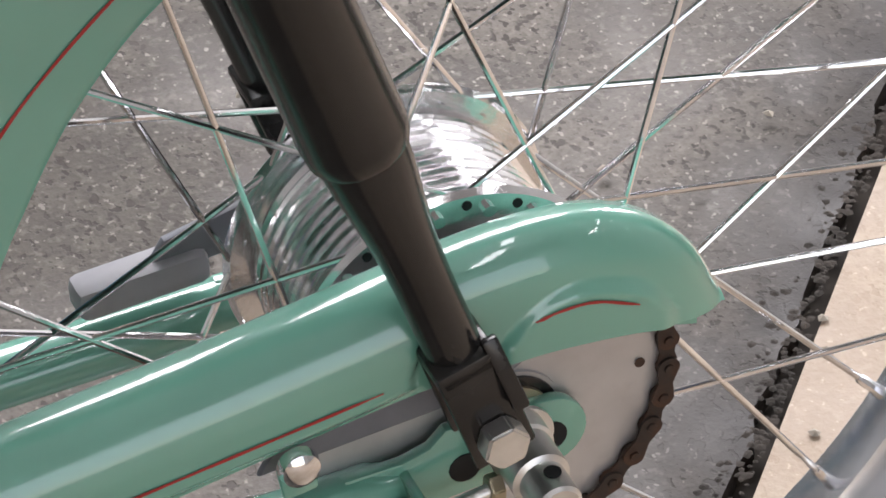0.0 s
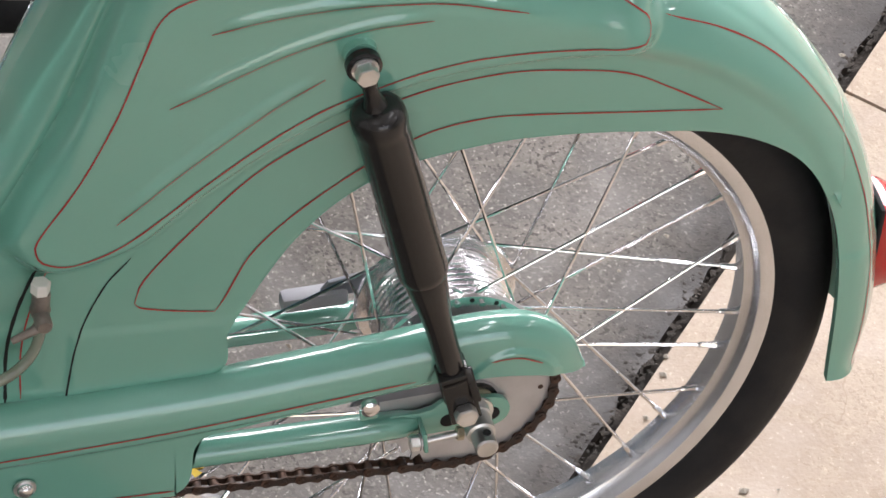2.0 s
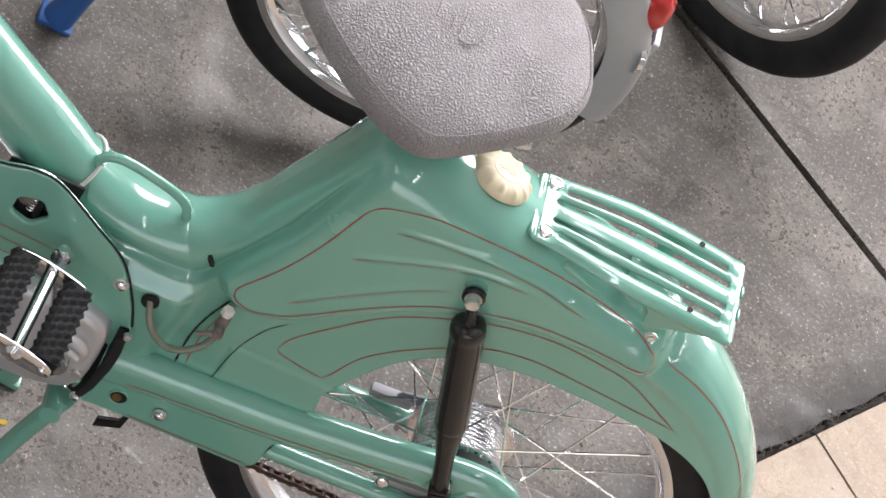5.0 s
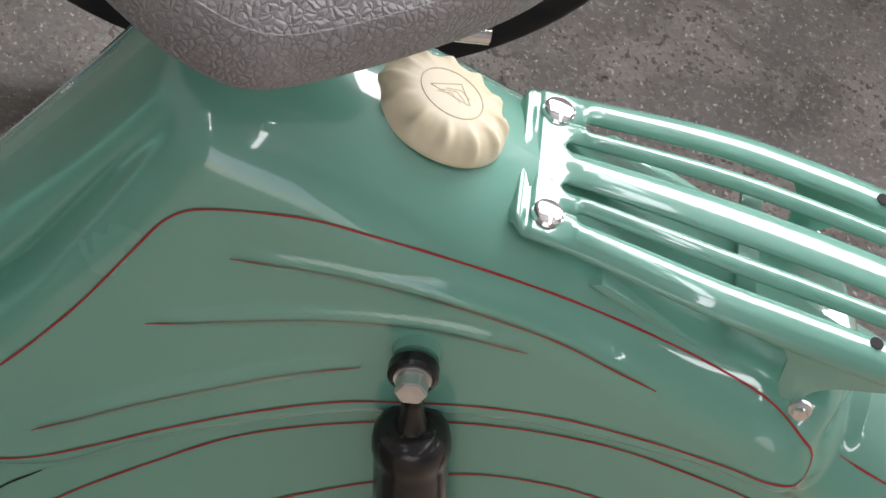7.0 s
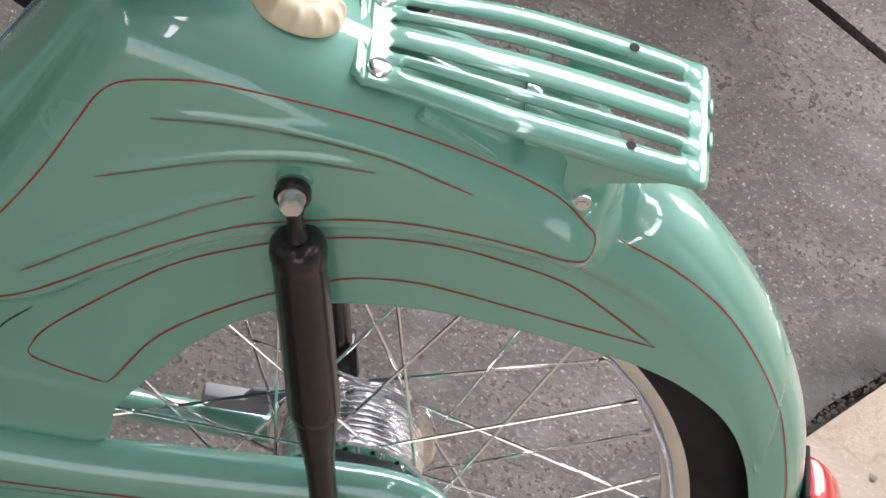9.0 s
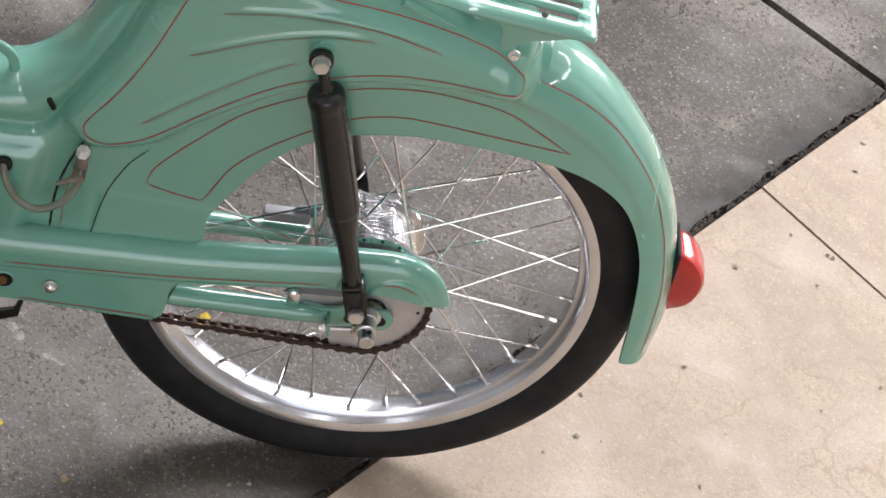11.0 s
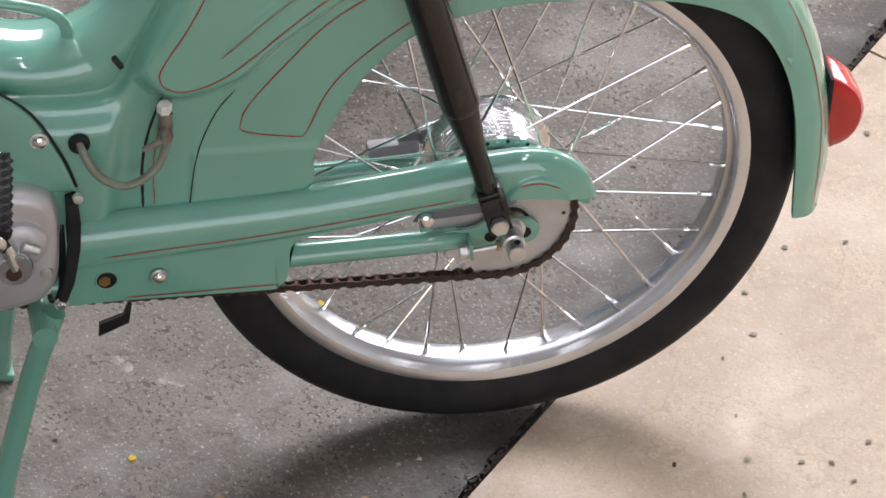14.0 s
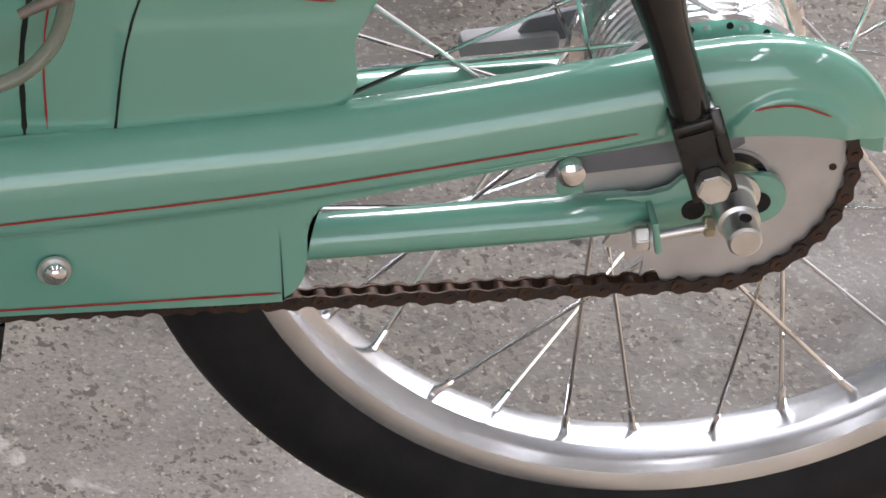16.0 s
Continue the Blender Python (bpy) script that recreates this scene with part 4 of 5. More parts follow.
part("emblem", pipe([CAP @ Vector((0.0145 * math.cos(a), 0.0145 * math.sin(a), 0.0121)) for a in np.linspace(0, 2 * math.pi, 60)], 0.00035, 6), EMBOSS, cap)

# ---- saddle
def saddle_outline(n=120):
    pts = [(-0.285, 0.0), (-0.272, -0.05), (-0.219, -0.097), (-0.152, -0.132), (-0.09, -0.15), (-0.045, -0.155), (-0.012, -0.146), (0.022, -0.108), (0.048, -0.066), (0.064, -0.032), (0.069, 0.0)]
    full = pts + [(x, -y) for x, y in reversed(pts[1:-1])]
    return spline(full, n, closed=True)


saddle = new("saddle")
saddle.parent = moped
tagged(saddle, "grey cracked vinyl sprung saddle")
so = saddle_outline()
cen = np.array((-0.07, 0.0))
TURN = Matrix.Translation((-0.187, 0.005, 0.0)) @ Matrix.Rotation(radians(-22.5), 4, "Z")
bm = bmesh.new()
rows = []
for s, dz, grow in ((0.97, -0.034, 0.0), (0.99, -0.033, 0.0), (1.0, -0.028, 0.001), (1.0, -0.014, 0.002), (1.0, -0.006, 0.0), (0.965, 0.0, 0.0), (0.955, -0.001, 0.0), (0.935, 0.001, 0.0), (0.85, 0.006, 0.0), (0.72, 0.011, 0.0),
                    (0.56, 0.015, 0.0), (0.4, 0.017, 0.0), (0.22, 0.017, 0.0), (0.05, 0.017, 0.0)):
    ring = []
    for p in so:
        q = cen + (p - cen) * s
        q = q + (p - cen) / np.linalg.norm(p - cen) * grow
        sag = -0.014 * (abs(q[1]) / 0.135) ** 2 + 0.01 * math.exp(-((q[0] - 0.06) / 0.05) ** 2) - 0.006 * math.exp(-((abs(q[1]) - 0.055) / 0.03) ** 2) * math.exp(-(q[0] / 0.06) ** 2)
        ring.append(bm.verts.new(TURN @ Vector((q[0], q[1], 0.883 + dz + sag))))
    rows.append(ring)
n = len(so)
for a, b in zip(rows, rows[1:]):
    for k in range(n):
        bm.faces.new((a[k], a[(k + 1) % n], b[(k + 1) % n], b[k]))
bm.faces.new(rows[-1])
part("cover", bm, SADDLE, saddle, "grey cracked vinyl cover with painted shade between the grain")
part("seam", pipe([TURN @ Vector(p) for p in ((-0.02, -0.1475, 0.838), (-0.02, -0.1505, 0.849), (-0.021, -0.1455, 0.864))], 0.0009, 6), SADDLE, saddle)
ring = [(-0.262 + 0.021 * math.cos(a), 0.014 + 0.03 * math.sin(a)) for a in np.linspace(-0.6 * math.pi, 0.55 * math.pi, 40)]
part("embossing", pipe([(x, y, 0.8992 - 0.014 * (abs(y) / 0.135) ** 2) for x, y in ring], 0.0011, 6), SADDLE, saddle)
for x, y in ((-0.268, 0.008), (-0.278, 0.01), (-0.296, 0.016)):
    part("embossing", pipe([(x, y - 0.012, 0.8995), (x + 0.003, y + 0.014, 0.8995)], 0.0011, 6), SADDLE, saddle)
part("seat_post", pipe([(-0.262, 0, 0.7), (-0.265, 0, 0.845)], 0.014, 20), CHROME, saddle, "chrome seat post")
part("under_frame", pipe([(-0.39, 0.02, 0.84), (-0.3, -0.02, 0.829), (-0.2, -0.05, 0.825), (-0.15, -0.04, 0.829)], 0.006, 10), CHROME, saddle)

# ---- tail light on the fender
prof = [(0.313, 0.3945), (0.322, 0.391), (0.331, 0.385), (0.339, 0.377), (0.345, 0.367), (0.3475, 0.356), (0.3468, 0.345), (0.343, 0.334), (0.337, 0.325), (0.33, 0.319), (0.321, 0.3145)]
rings = []
for k, (x, z) in enumerate(prof):
    w = 0.0235 * min(1.0, 0.8 + 0.07 * min(k, len(prof) - 1 - k))
    back = 0.3105
    near = [(back, w, z), (x - (x - back) * 0.35, w, z), (x - (x - back) * 0.12, w * 0.93, z), (x - 0.001, w * 0.75, z), (x, w * 0.4, z)]
    rings.append(near + [(a, -b, c) for a, b, c in reversed(near)])
tail = part("tail_light", skin(rings), RED_LENS, moped, "red plastic tail light on the fender")
part("base_gasket", block(0.004, 0.051, 0.088, pose(0.3105, 0, 0.3545), 0.0015), RUBBER, tail, "black rubber gasket under the lens")

# ---- frame tube, loop handle and cable tie
tube_line = spline([(-0.95, 0, 0.785), (-0.8, 0, 0.672), (-0.643, 0, 0.559), (-0.599, 0, 0.53), (-0.535, 0, 0.483), (-0.5, 0, 0.461), (-0.47, 0, 0.45)], 60)
frame_tube = part("frame_tube", pipe(tube_line, 0.042, 36), MINT, moped, "thick mint green frame tube")
part("cable_tie", pipe([(-0.535 + 0.0443 * 0.592 * math.cos(a), 0.0443 * math.sin(a), 0.483 + 0.0443 * 0.806 * math.cos(a)) for a in np.linspace(0, 2 * math.pi, 48)], 0.0024, 8), WHITE_PLASTIC, frame_tube, "white cable tie")
part("tie_lock", block(0.006, 0.005, 0.005, pose(-0.51, -0.012, 0.519, 0, 36, 0), 0.001), WHITE_PLASTIC, frame_tube)
part("loop_handle", pipe(spline([(-0.512, -0.012, 0.505), (-0.514, -0.012, 0.523), (-0.502, -0.012, 0.534), (-0.478, -0.012, 0.535), (-0.43, -0.012, 0.523), (-0.409, -0.012, 0.51), (-0.402, -0.012, 0.49),
                                 (-0.4, -0.012, 0.478)], 40), 0.0058, 14), MINT, moped, "mint green tubular lifting handle")
part("heat_slot", block(0.005, 0.006, 0.014, pose(-0.362, -0.045, 0.4835, 0, -35, 0), 0.001), BLACK_PAINT, body)


def holed_plate(outline, hole, y0, y1, bevel=0.003):
    """A plate with an (x, z) outline and one opening right through it."""
    bm = bmesh.new()
    edges = []
    for loop in (outline, hole):
        vs = [bm.verts.new((x, y0, z)) for x, z in loop]
        edges += [bm.edges.new((vs[k], vs[(k + 1) % len(vs)])) for k in range(len(vs))]
    bmesh.ops.triangle_fill(bm, edges=edges, use_beauty=True, use_dissolve=False)
    g = bmesh.ops.extrude_face_region(bm, geom=list(bm.faces))
    bmesh.ops.translate(bm, vec=(0, y1 - y0, 0), verts=[v for v in g["geom"] if isinstance(v, bmesh.types.BMVert)])
    bmesh.ops.recalc_face_normals(bm, faces=bm.faces)
    rim = [e for e in bm.edges if len(e.link_faces) == 2 and e.calc_face_angle(0) > 1.0 and abs(e.verts[0].co.y - y1) < 1e-6 and abs(e.verts[1].co.y - y1) < 1e-6]
    bmesh.ops.bevel(bm, geom=rim, offset=bevel, segments=4, profile=0.5, affect="EDGES")
    return bm


# ---- engine cover, engine and pedal
cover_out = [tuple(p) for p in spline([(-0.8, 0.366), (-0.8, 0.5), (-0.7, 0.506), (-0.62, 0.512), (-0.577, 0.524), (-0.546, 0.52), (-0.495, 0.486), (-0.446, 0.449), (-0.416, 0.4), (-0.401, 0.362), (-0.404, 0.356), (-0.48, 0.362), (-0.64, 0.366)], 110, closed=True)]
engine_cover = part("engine_cover", holed_plate(cover_out, [(-0.559 + 0.0185 * (1 + 0.06 * math.cos(5 * a)) * math.cos(a), 0.466 + 0.0185 * (1 + 0.06 * math.cos(5 * a)) * math.sin(a)) for a in np.linspace(0, 2 * math.pi, 41)[:-1]], -0.06, -0.067, 0.0035), MINT, moped, "mint green engine side cover with a round opening")
part("opening_back", block(0.06, 0.01, 0.06, pose(-0.559, -0.03, 0.46), 0.002), BLACK_PAINT, engine_cover, "dark engine parts behind the opening")
for k, (dx, dz) in enumerate(((-0.008, 0.003), (0.004, -0.005), (0.007, 0.006))):
    part("engine_fitting", turned([(0, -0.01), (0.004, -0.0095), (0.005, -0.006), (0.005, 0.01)], 16, pose(-0.559 + dx, -0.04, 0.464 + dz, 20 * k, 0, 30 * k)), (RUST, BLACK_PAINT, ZINC)[k], engine_cover)
flat = lambda P: np.full(len(P), 0.0672)
for z, x1 in ((0.429, -0.505), (0.411, -0.488), (0.393, -0.475)):
    stripe([(-0.78, z + 0.004), (-0.62, z + 0.002), (-0.55, z), (x1, z - 0.003)], engine_cover, flat, n=30, width=0.0011)
dome_screw((-0.4345, -0.0675, 0.4175), 0.0068, parent=engine_cover)
# A near-black pipe stands in for the shade in the cover's gap.
part("seam", pipe([(x, -0.0655, z) for x, z in spline([(-0.8, 0.502), (-0.7, 0.5075), (-0.62, 0.5135), (-0.577, 0.5255), (-0.545, 0.5215), (-0.494, 0.4875), (-0.445, 0.4505), (-0.4145, 0.4), (-0.3995, 0.362)], 90)], 0.0014, 8),
     mat("cover_gap_shade", (0.008, 0.01, 0.009), 0.8), engine_cover, "dark line for the shade in the gap round the cover")
dome_screw((-0.63, -0.0675, 0.49), 0.0068, parent=engine_cover)

part("grommet", turned([(0.0045, -0.0035), (0.0075, -0.0045), (0.0098, -0.002), (0.0098, 0.002), (0.0045, 0.002)], 26, pose(-0.398, -0.0665, 0.411), closed=True), RUBBER, body, "black rubber grommet")
stripe([(-0.3255, 0.326), (-0.328, 0.37), (-0.324, 0.41), (-0.313, 0.455)], body, n=30, width=0.0011)
# Real seams; the shade in their grooves is laid on as dark ribbons.
SEAM_SHADE = varied("seam_groove_shade", (0.01, 0.014, 0.012), (0.016, 0.02, 0.018), 0.8, scale=40)


def seam(pts, w=0.002):
    ob = stripe(pts, body, n=50, width=w, lift=0.0004)
    ob.name = "seam"
    ob.data.materials[0] = SEAM_SHADE
    return ob


seam([(-0.336, 0.322), (-0.338, 0.37), (-0.333, 0.41), (-0.322, 0.45)], 0.0026)
seam(PANEL, 0.0013)

# fuel tap and hose
tap = part("fuel_tap", turned([(0, -0.006), (0.006, -0.005), (0.0075, 0.0), (0.0065, 0.004), (0.0065, 0.014), (0.006, 0.016), (0.0, 0.016)], 22, pose(-0.3215, -0.071, 0.428, 90, 0, 0)), TAP_METAL, moped, "dull grey metal fuel tap")
part("collar", turned([(0.006, 0.0), (0.007, 0.001), (0.007, 0.009), (0.006, 0.01), (0, 0.01), (0, 0.0)], 6, pose(-0.3225, -0.071, 0.444, 90, 0, 0)), WHITE_PLASTIC, tap, "white plastic collar nut")
part("lever", pipe([(-0.3215, -0.08, 0.424), (-0.328, -0.083, 0.42), (-0.343, -0.084, 0.413)], [0.0055, 0.0035, 0.0025], 12), TAP_METAL, tap)
part("valve", turned([(0, -0.008), (0.005, -0.008), (0.006, -0.006), (0.006, 0.004)], 18, pose(-0.3215, -0.08, 0.426)), TAP_METAL, tap)
part("fuel_hose", pipe(spline([(-0.3205, -0.071, 0.422), (-0.3205, -0.073, 0.408), (-0.327, -0.076, 0.389), (-0.342, -0.08, 0.376), (-0.36, -0.082, 0.372), (-0.378, -0.08, 0.38), (-0.39, -0.0775, 0.395),
                               (-0.397, -0.071, 0.41), (-0.399, -0.06, 0.414)], 50), 0.004, 14), CLEAR_HOSE, moped, "milky translucent fuel hose")

# what shows through the cover's opening
part("carburettor", turned([(0, -0.014), (0.009, -0.014), (0.011, -0.011), (0.011, 0.012), (0, 0.012)], 24, pose(-0.566, -0.043, 0.47)), TAP_METAL, engine_cover, "dull metal carburettor bowl behind the opening")
part("throttle_cable", pipe([(-0.549, -0.053, 0.448), (-0.552, -0.055, 0.468), (-0.549, -0.053, 0.49)], 0.0042, 12), RUBBER, engine_cover)
part("spring", pipe([(-0.558 + 0.004 * math.cos(a * 1.0), -0.055 + 0.004 * math.sin(a), 0.455 + a * 0.0007) for a in np.linspace(0, 38, 120)], 0.0009, 6), CHROME, engine_cover)
part("dark_housing", block(0.085, 0.004, 0.085, pose(-0.559, -0.0455, 0.466), 0.001), RUBBER, engine_cover)

# engine casing
case_out = [tuple(p) for p in spline([(-0.9, 0.36), (-0.75, 0.37), (-0.6, 0.3745), (-0.47, 0.3735), (-0.43, 0.365), (-0.418, 0.345), (-0.415, 0.3), (-0.418, 0.262), (-0.438, 0.24), (-0.5, 0.23), (-0.62, 0.232), (-0.8, 0.245), (-0.9, 0.25)], 110, closed=True)]
engine = part("engine", plate(case_out, 0.07, -0.086, 0.014, 5), ENGINE, moped, "cast aluminium engine casing")
for z in (0.2905, 0.2785):
    part("rib", pipe([(-0.88, -0.0858, z + 0.012), (-0.7, -0.0858, z + 0.005), (-0.55, -0.0858, z - 0.006), (-0.49, -0.0855, z - 0.012)], 0.0028, 8), ENGINE, engine)
part("shaft_boss", turned([(0.024, 0.0), (0.0235, -0.008), (0.02, -0.011), (0.012, -0.012), (0, -0.012)], 32, pose(-0.452, -0.084, 0.318)), ENGINE, engine, "round shaft housing")
for p in ((-0.428, -0.0865, 0.281), (-0.578, -0.0865, 0.357)):
    part("screw", turned([(0, -0.004), (0.005, -0.0038), (0.0062, -0.002), (0.0062, 0.002)], 20, Matrix.Translation(p)), ZINC, engine)
part("rubber_seal", plate([(-0.4, 0.356), (-0.3965, 0.33), (-0.3965, 0.3), (-0.401, 0.262), (-0.409, 0.236), (-0.417, 0.238), (-0.411, 0.262), (-0.4085, 0.3), (-0.4085, 0.33), (-0.41, 0.352)], -0.03, -0.0815, 0.0015), RUBBER, engine, "black rubber seal")
part("seal_screw", turned([(0, -0.004), (0.0045, -0.003), (0.005, 0.002)], 16, pose(-0.4, -0.079, 0.359)), ZINC, engine)

crank_line = [(-0.46, -0.099, 0.305), (-0.47, -0.102, 0.335), (-0.498, -0.104, 0.415), (-0.511, -0.104, 0.449)]
crank = part("crank_arm", pipe(crank_line, [0.0125, 0.0095, 0.0085, 0.0115], 16, flat=0.75), ALU, moped, "polished crank arm")
part("crank_eye", turned([(0.0, -0.01), (0.016, -0.01), (0.0175, -0.007), (0.0175, 0.007), (0.016, 0.01)], 30, pose(-0.46, -0.1, 0.304)), ALU, crank)
part("crank_hole", plate(circle(-0.461, 0.301, 0.0075, 20), -0.1107, -0.1103), RUST, crank, "dark rusty crank bore")
part("cotter_pin", pipe([(-0.452, -0.1, 0.324), (-0.438, -0.1, 0.318)], 0.0045, 12), ZINC, crank)
part("end_nut", turned([(0, 0.014), (0.005, 0.013), (0.009, 0.009), (0.011, 0.002), (0.011, -0.004)], 26, pose(-0.51, -0.092, 0.449)), CHROME, crank, "chrome domed nut")
PED = Matrix.Translation((-0.522, -0.176, 0.445)) @ Matrix.Rotation(radians(-7), 4, "Z") @ Matrix.Rotation(radians(6), 4, "Y")
pedal = part("pedal", turned([(0, -0.066), (0.0075, -0.066), (0.0078, 0.064), (0, 0.064)], 24, PED), CHROME, moped, "chrome pedal with two black ribbed rubbers")


def pedal_rubber(M):
    """A square rubber bar with rows of raised diamonds, in one skin."""
    rings = []
    n = 19
    for k in range(n):
        y, ring = -0.0565 + 0.113 * k / (n - 1), []
        for side in range(4):
            for q in range(6):
                u = -1 + 2 * q / 6
                x, z = ((u, 1), (1, -u), (-u, -1), (-1, u))[side]
                knob = 0.0036 * (1 if q % 2 else 0) * (k % 2 if (q // 2) % 2 == 0 else (k + 1) % 2) if 0 < k < n - 1 else -0.001
                r = 0.0125 + knob if q else 0.0122
                ring.append(M @ Vector((x * (r + 0.0015 if side % 2 else r / 1.0) if abs(x) == 1 else x * 0.0135, y, z * r if abs(z) == 1 else z * 0.012)))
        rings.append(ring)
    return skin(rings)


for s in (-1, 1):
    part("pedal_rubber", pedal_rubber(PED @ Matrix.Translation((s * 0.033, 0, 0))), RUBBER, pedal, "black ribbed pedal rubber", smooth=False)
for y in (-0.0605, 0.0605):
    end = circle(-0.036, 0, 0.0095, 9, 90, 270) + [(-0.015, -0.0125), (0.015, -0.0125)] + circle(0.036, 0, 0.0095, 9, -90, 90) + [(0.015, 0.0125), (-0.015, 0.0125)]
    part("end_plate", plate(end, y - 0.0015, y + 0.0015, m=PED, bevel=0.0008), CHROME, pedal)
for s in (-1, 0, 1):
    r = 0.0105 if s == 0 else 0.0048
    part("cap_nut", turned([(0, -0.008 if s == 0 else -0.0035), (r * 0.6, -0.007 if s == 0 else -0.003), (r, -0.002 if s == 0 else -0.001), (r, 0.002)], 24, PED @ Matrix.Translation((s * 0.035, -0.062, 0))), CHROME, pedal)

# ---- centre stand and the bracket under the case
stand = part("centre_stand", pipe([(-0.43, -0.1, 0.215), (-0.43, 0.09, 0.215)], 0.012, 18), MINT, moped, "mint green tubular centre stand")
for s in (-1, 1):
    y0, y1, fx = s * 0.075, (-0.085 if s < 0 else 0.11), (-0.469 if s < 0 else -0.448)
    pts = [(-0.419, y0, 0.226), (-0.4385, y0 + (y1 - y0) * 0.33, 0.155), (-0.454 if s < 0 else -0.443, y0 + (y1 - y0) * 0.67, 0.083), (fx, y1, 0.012)]
    part("leg", pipe(spline(pts, 24), [0.0122] * 19 + list(np.linspace(0.0122, 0.0155, 5)), 18, flat=0.9), MINT, stand)
    part("foot", block(0.033, 0.027, 0.01, pose(fx, y1, 0.006, 0, 10, 0), 0.004), MINT, stand)
part("cable_bracket", plate([(-0.374, 0.176), (-0.374, 0.19), (-0.352, 0.199), (-0.348, 0.212), (-0.344, 0.212), (-0.346, 0.19)], -0.056, -0.05, 0.001), BLACK_PAINT, moped, "black metal cable bracket")


# ---------------------------------------------------------------- second moped behind, seen in part
def spoked_wheel(owner, name, centre, yaw, R, tyre_w, rim_mat, label, phase=4.0, hub_mat=CHROME, hub_r=0.045, lean=0.0):
    """A wheel with tyre, rim, hub and spokes, in its own frame, then set in place."""
    M = Matrix.Translation(centre) @ Matrix.Rotation(radians(yaw), 4, "Z") @ Matrix.Rotation(radians(lean), 4, "X")
    k = R / 0.292
    w = part(name, turned([(0.0, -0.05), (0.008, -0.05), (0.008, 0.05), (0.0, 0.05)], 16), STEEL, owner, label)
    part("tyre", turned([(r * k, y * tyre_w) for r, y in tyre_profile], 100, closed=True), RUBBER, w)
    part("rim", turned([(r * k, y * tyre_w) for r, y in rim_profile], 100, closed=True), rim_mat, w, "chrome rim")
    part("hub", turned([(0, -0.036), (hub_r, -0.034), (hub_r, -0.03), (hub_r * 0.82, -0.027), (hub_r * 0.82, 0.027), (hub_r, 0.03), (hub_r, 0.034), (0, 0.036)], 40), hub_mat, w)
    wheel_spokes(w, CHROME, (0, 0, 0), phase, 0.2265 * k, hub_r * 0.95, 0.032)
    w.matrix_basis = M
    return w


second = thing("moped", "second moped parked behind, with chrome rim, grey mudguard and blue stand", "moped")
B2 = Vector((-0.15, 0.66, 0.3))
spoked_wheel(second, "rear_wheel", B2, 0, 0.25, 0.95, CHROME, "rear wheel with chrome rim and black tyre", hub_mat=varied("teal_paint", (0.02, 0.16, 0.25), (0.015, 0.12, 0.2), 0.35, scale=20))
TEAL = bpy.data.materials["teal_paint"]
GUARD = varied("pale_grey_paint", (0.42, 0.43, 0.45), (0.36, 0.37, 0.39), 0.3, coat=0.4, scale=10)
NAVY = varied("navy_paint", (0.012, 0.014, 0.035), (0.01, 0.01, 0.025), 0.3, coat=0.4, scale=10)


def guard(r, half, a0, a1, material, name, thick=0.002, drop=0.012, parent=second):
    rings = []
    for a in np.linspace(radians(a0), radians(a1), 40):
        ring = []
        for rr in (r, r - thick):
            row = []
            for q in np.linspace(-1, 1, 13):
                rad = rr - drop * abs(q) ** 5
                row.append((B2.x + rad * math.cos(a), B2.y + q * half, B2.z + rad * math.sin(a)))
            ring += row if rr == r else row[::-1]
        rings.append(ring)
    return part(name, skin(rings), material, parent)


mud = guard(0.262, 0.04, -14, 150, GUARD, "mudguard", drop=0.05)
tagged(mud, "pale grey rear mudguard")
guard(0.2645, 0.025, 18, 150, NAVY, "mudguard_stripe", parent=mud)
tl = turned([(0, 0.03), (0.014, 0.028), (0.024, 0.018), (0.027, 0.0), (0.026, -0.014), (0, -0.014)], 28, pose(B2.x + 0.222, B2.y, B2.z + 0.12, 0, 0, -90) @ Matrix.Diagonal((1.0, 1.0, 1.35, 1)))
t2 = part("tail_light", tl, RED_LENS, second, "red tail light")
part("reflector", turned([(0, 0.004), (0.018, 0.004), (0.02, 0.002), (0.02, -0.004), (0, -0.004)], 28, pose(B2.x + 0.243, B2.y - 0.02, B2.z + 0.055, 0, 0, -75)), CHROME, t2, "round chrome reflector")
part("lamp_bracket", block(0.012, 0.04, 0.05, pose(B2.x + 0.252, B2.y + 0.01, B2.z + 0.05, 0, 10, 0), 0.004), GUARD, t2)
part("swing_arm", pipe([(B2.x, B2.y - 0.06, B2.z - 0.002), (B2.x - 0.16, B2.y - 0.062, B2.z + 0.012), (B2.x - 0.4, B2.y - 0.062, B2.z + 0.02)], 0.013, 14), TEAL, second, "teal swing arm")
part("brake_plate", turned([(0, -0.05), (0.05, -0.048), (0.06, -0.042), (0.06, -0.037)], 36, Matrix.Translation(B2)), TEAL, second, "teal brake plate")
chain2 = new("chain")
chain2.parent = second
tagged(chain2, "dark roller chain")
for k in range(34):
    x = B2.x - 0.02 - k * pitch
    shared("chain_link", link_data[k % 2], pose(x, B2.y - 0.045, B2.z - 0.057 + 0.0014 * k, 0, 6, 0), chain2)
part("sprocket", turned([(0.02, -0.0012), (0.056, -0.0012), (0.056, 0.0012), (0.02, 0.0012)], 48, Matrix.Translation(B2 + Vector((0, -0.045, 0))), closed=True), STEEL, second)
blue = part("centre_stand", pipe([(-0.473, 0.6, 0.3), (-0.473, 0.84, 0.3)], 0.013, 14), BLUE_PAINT, second, "bright blue centre stand")
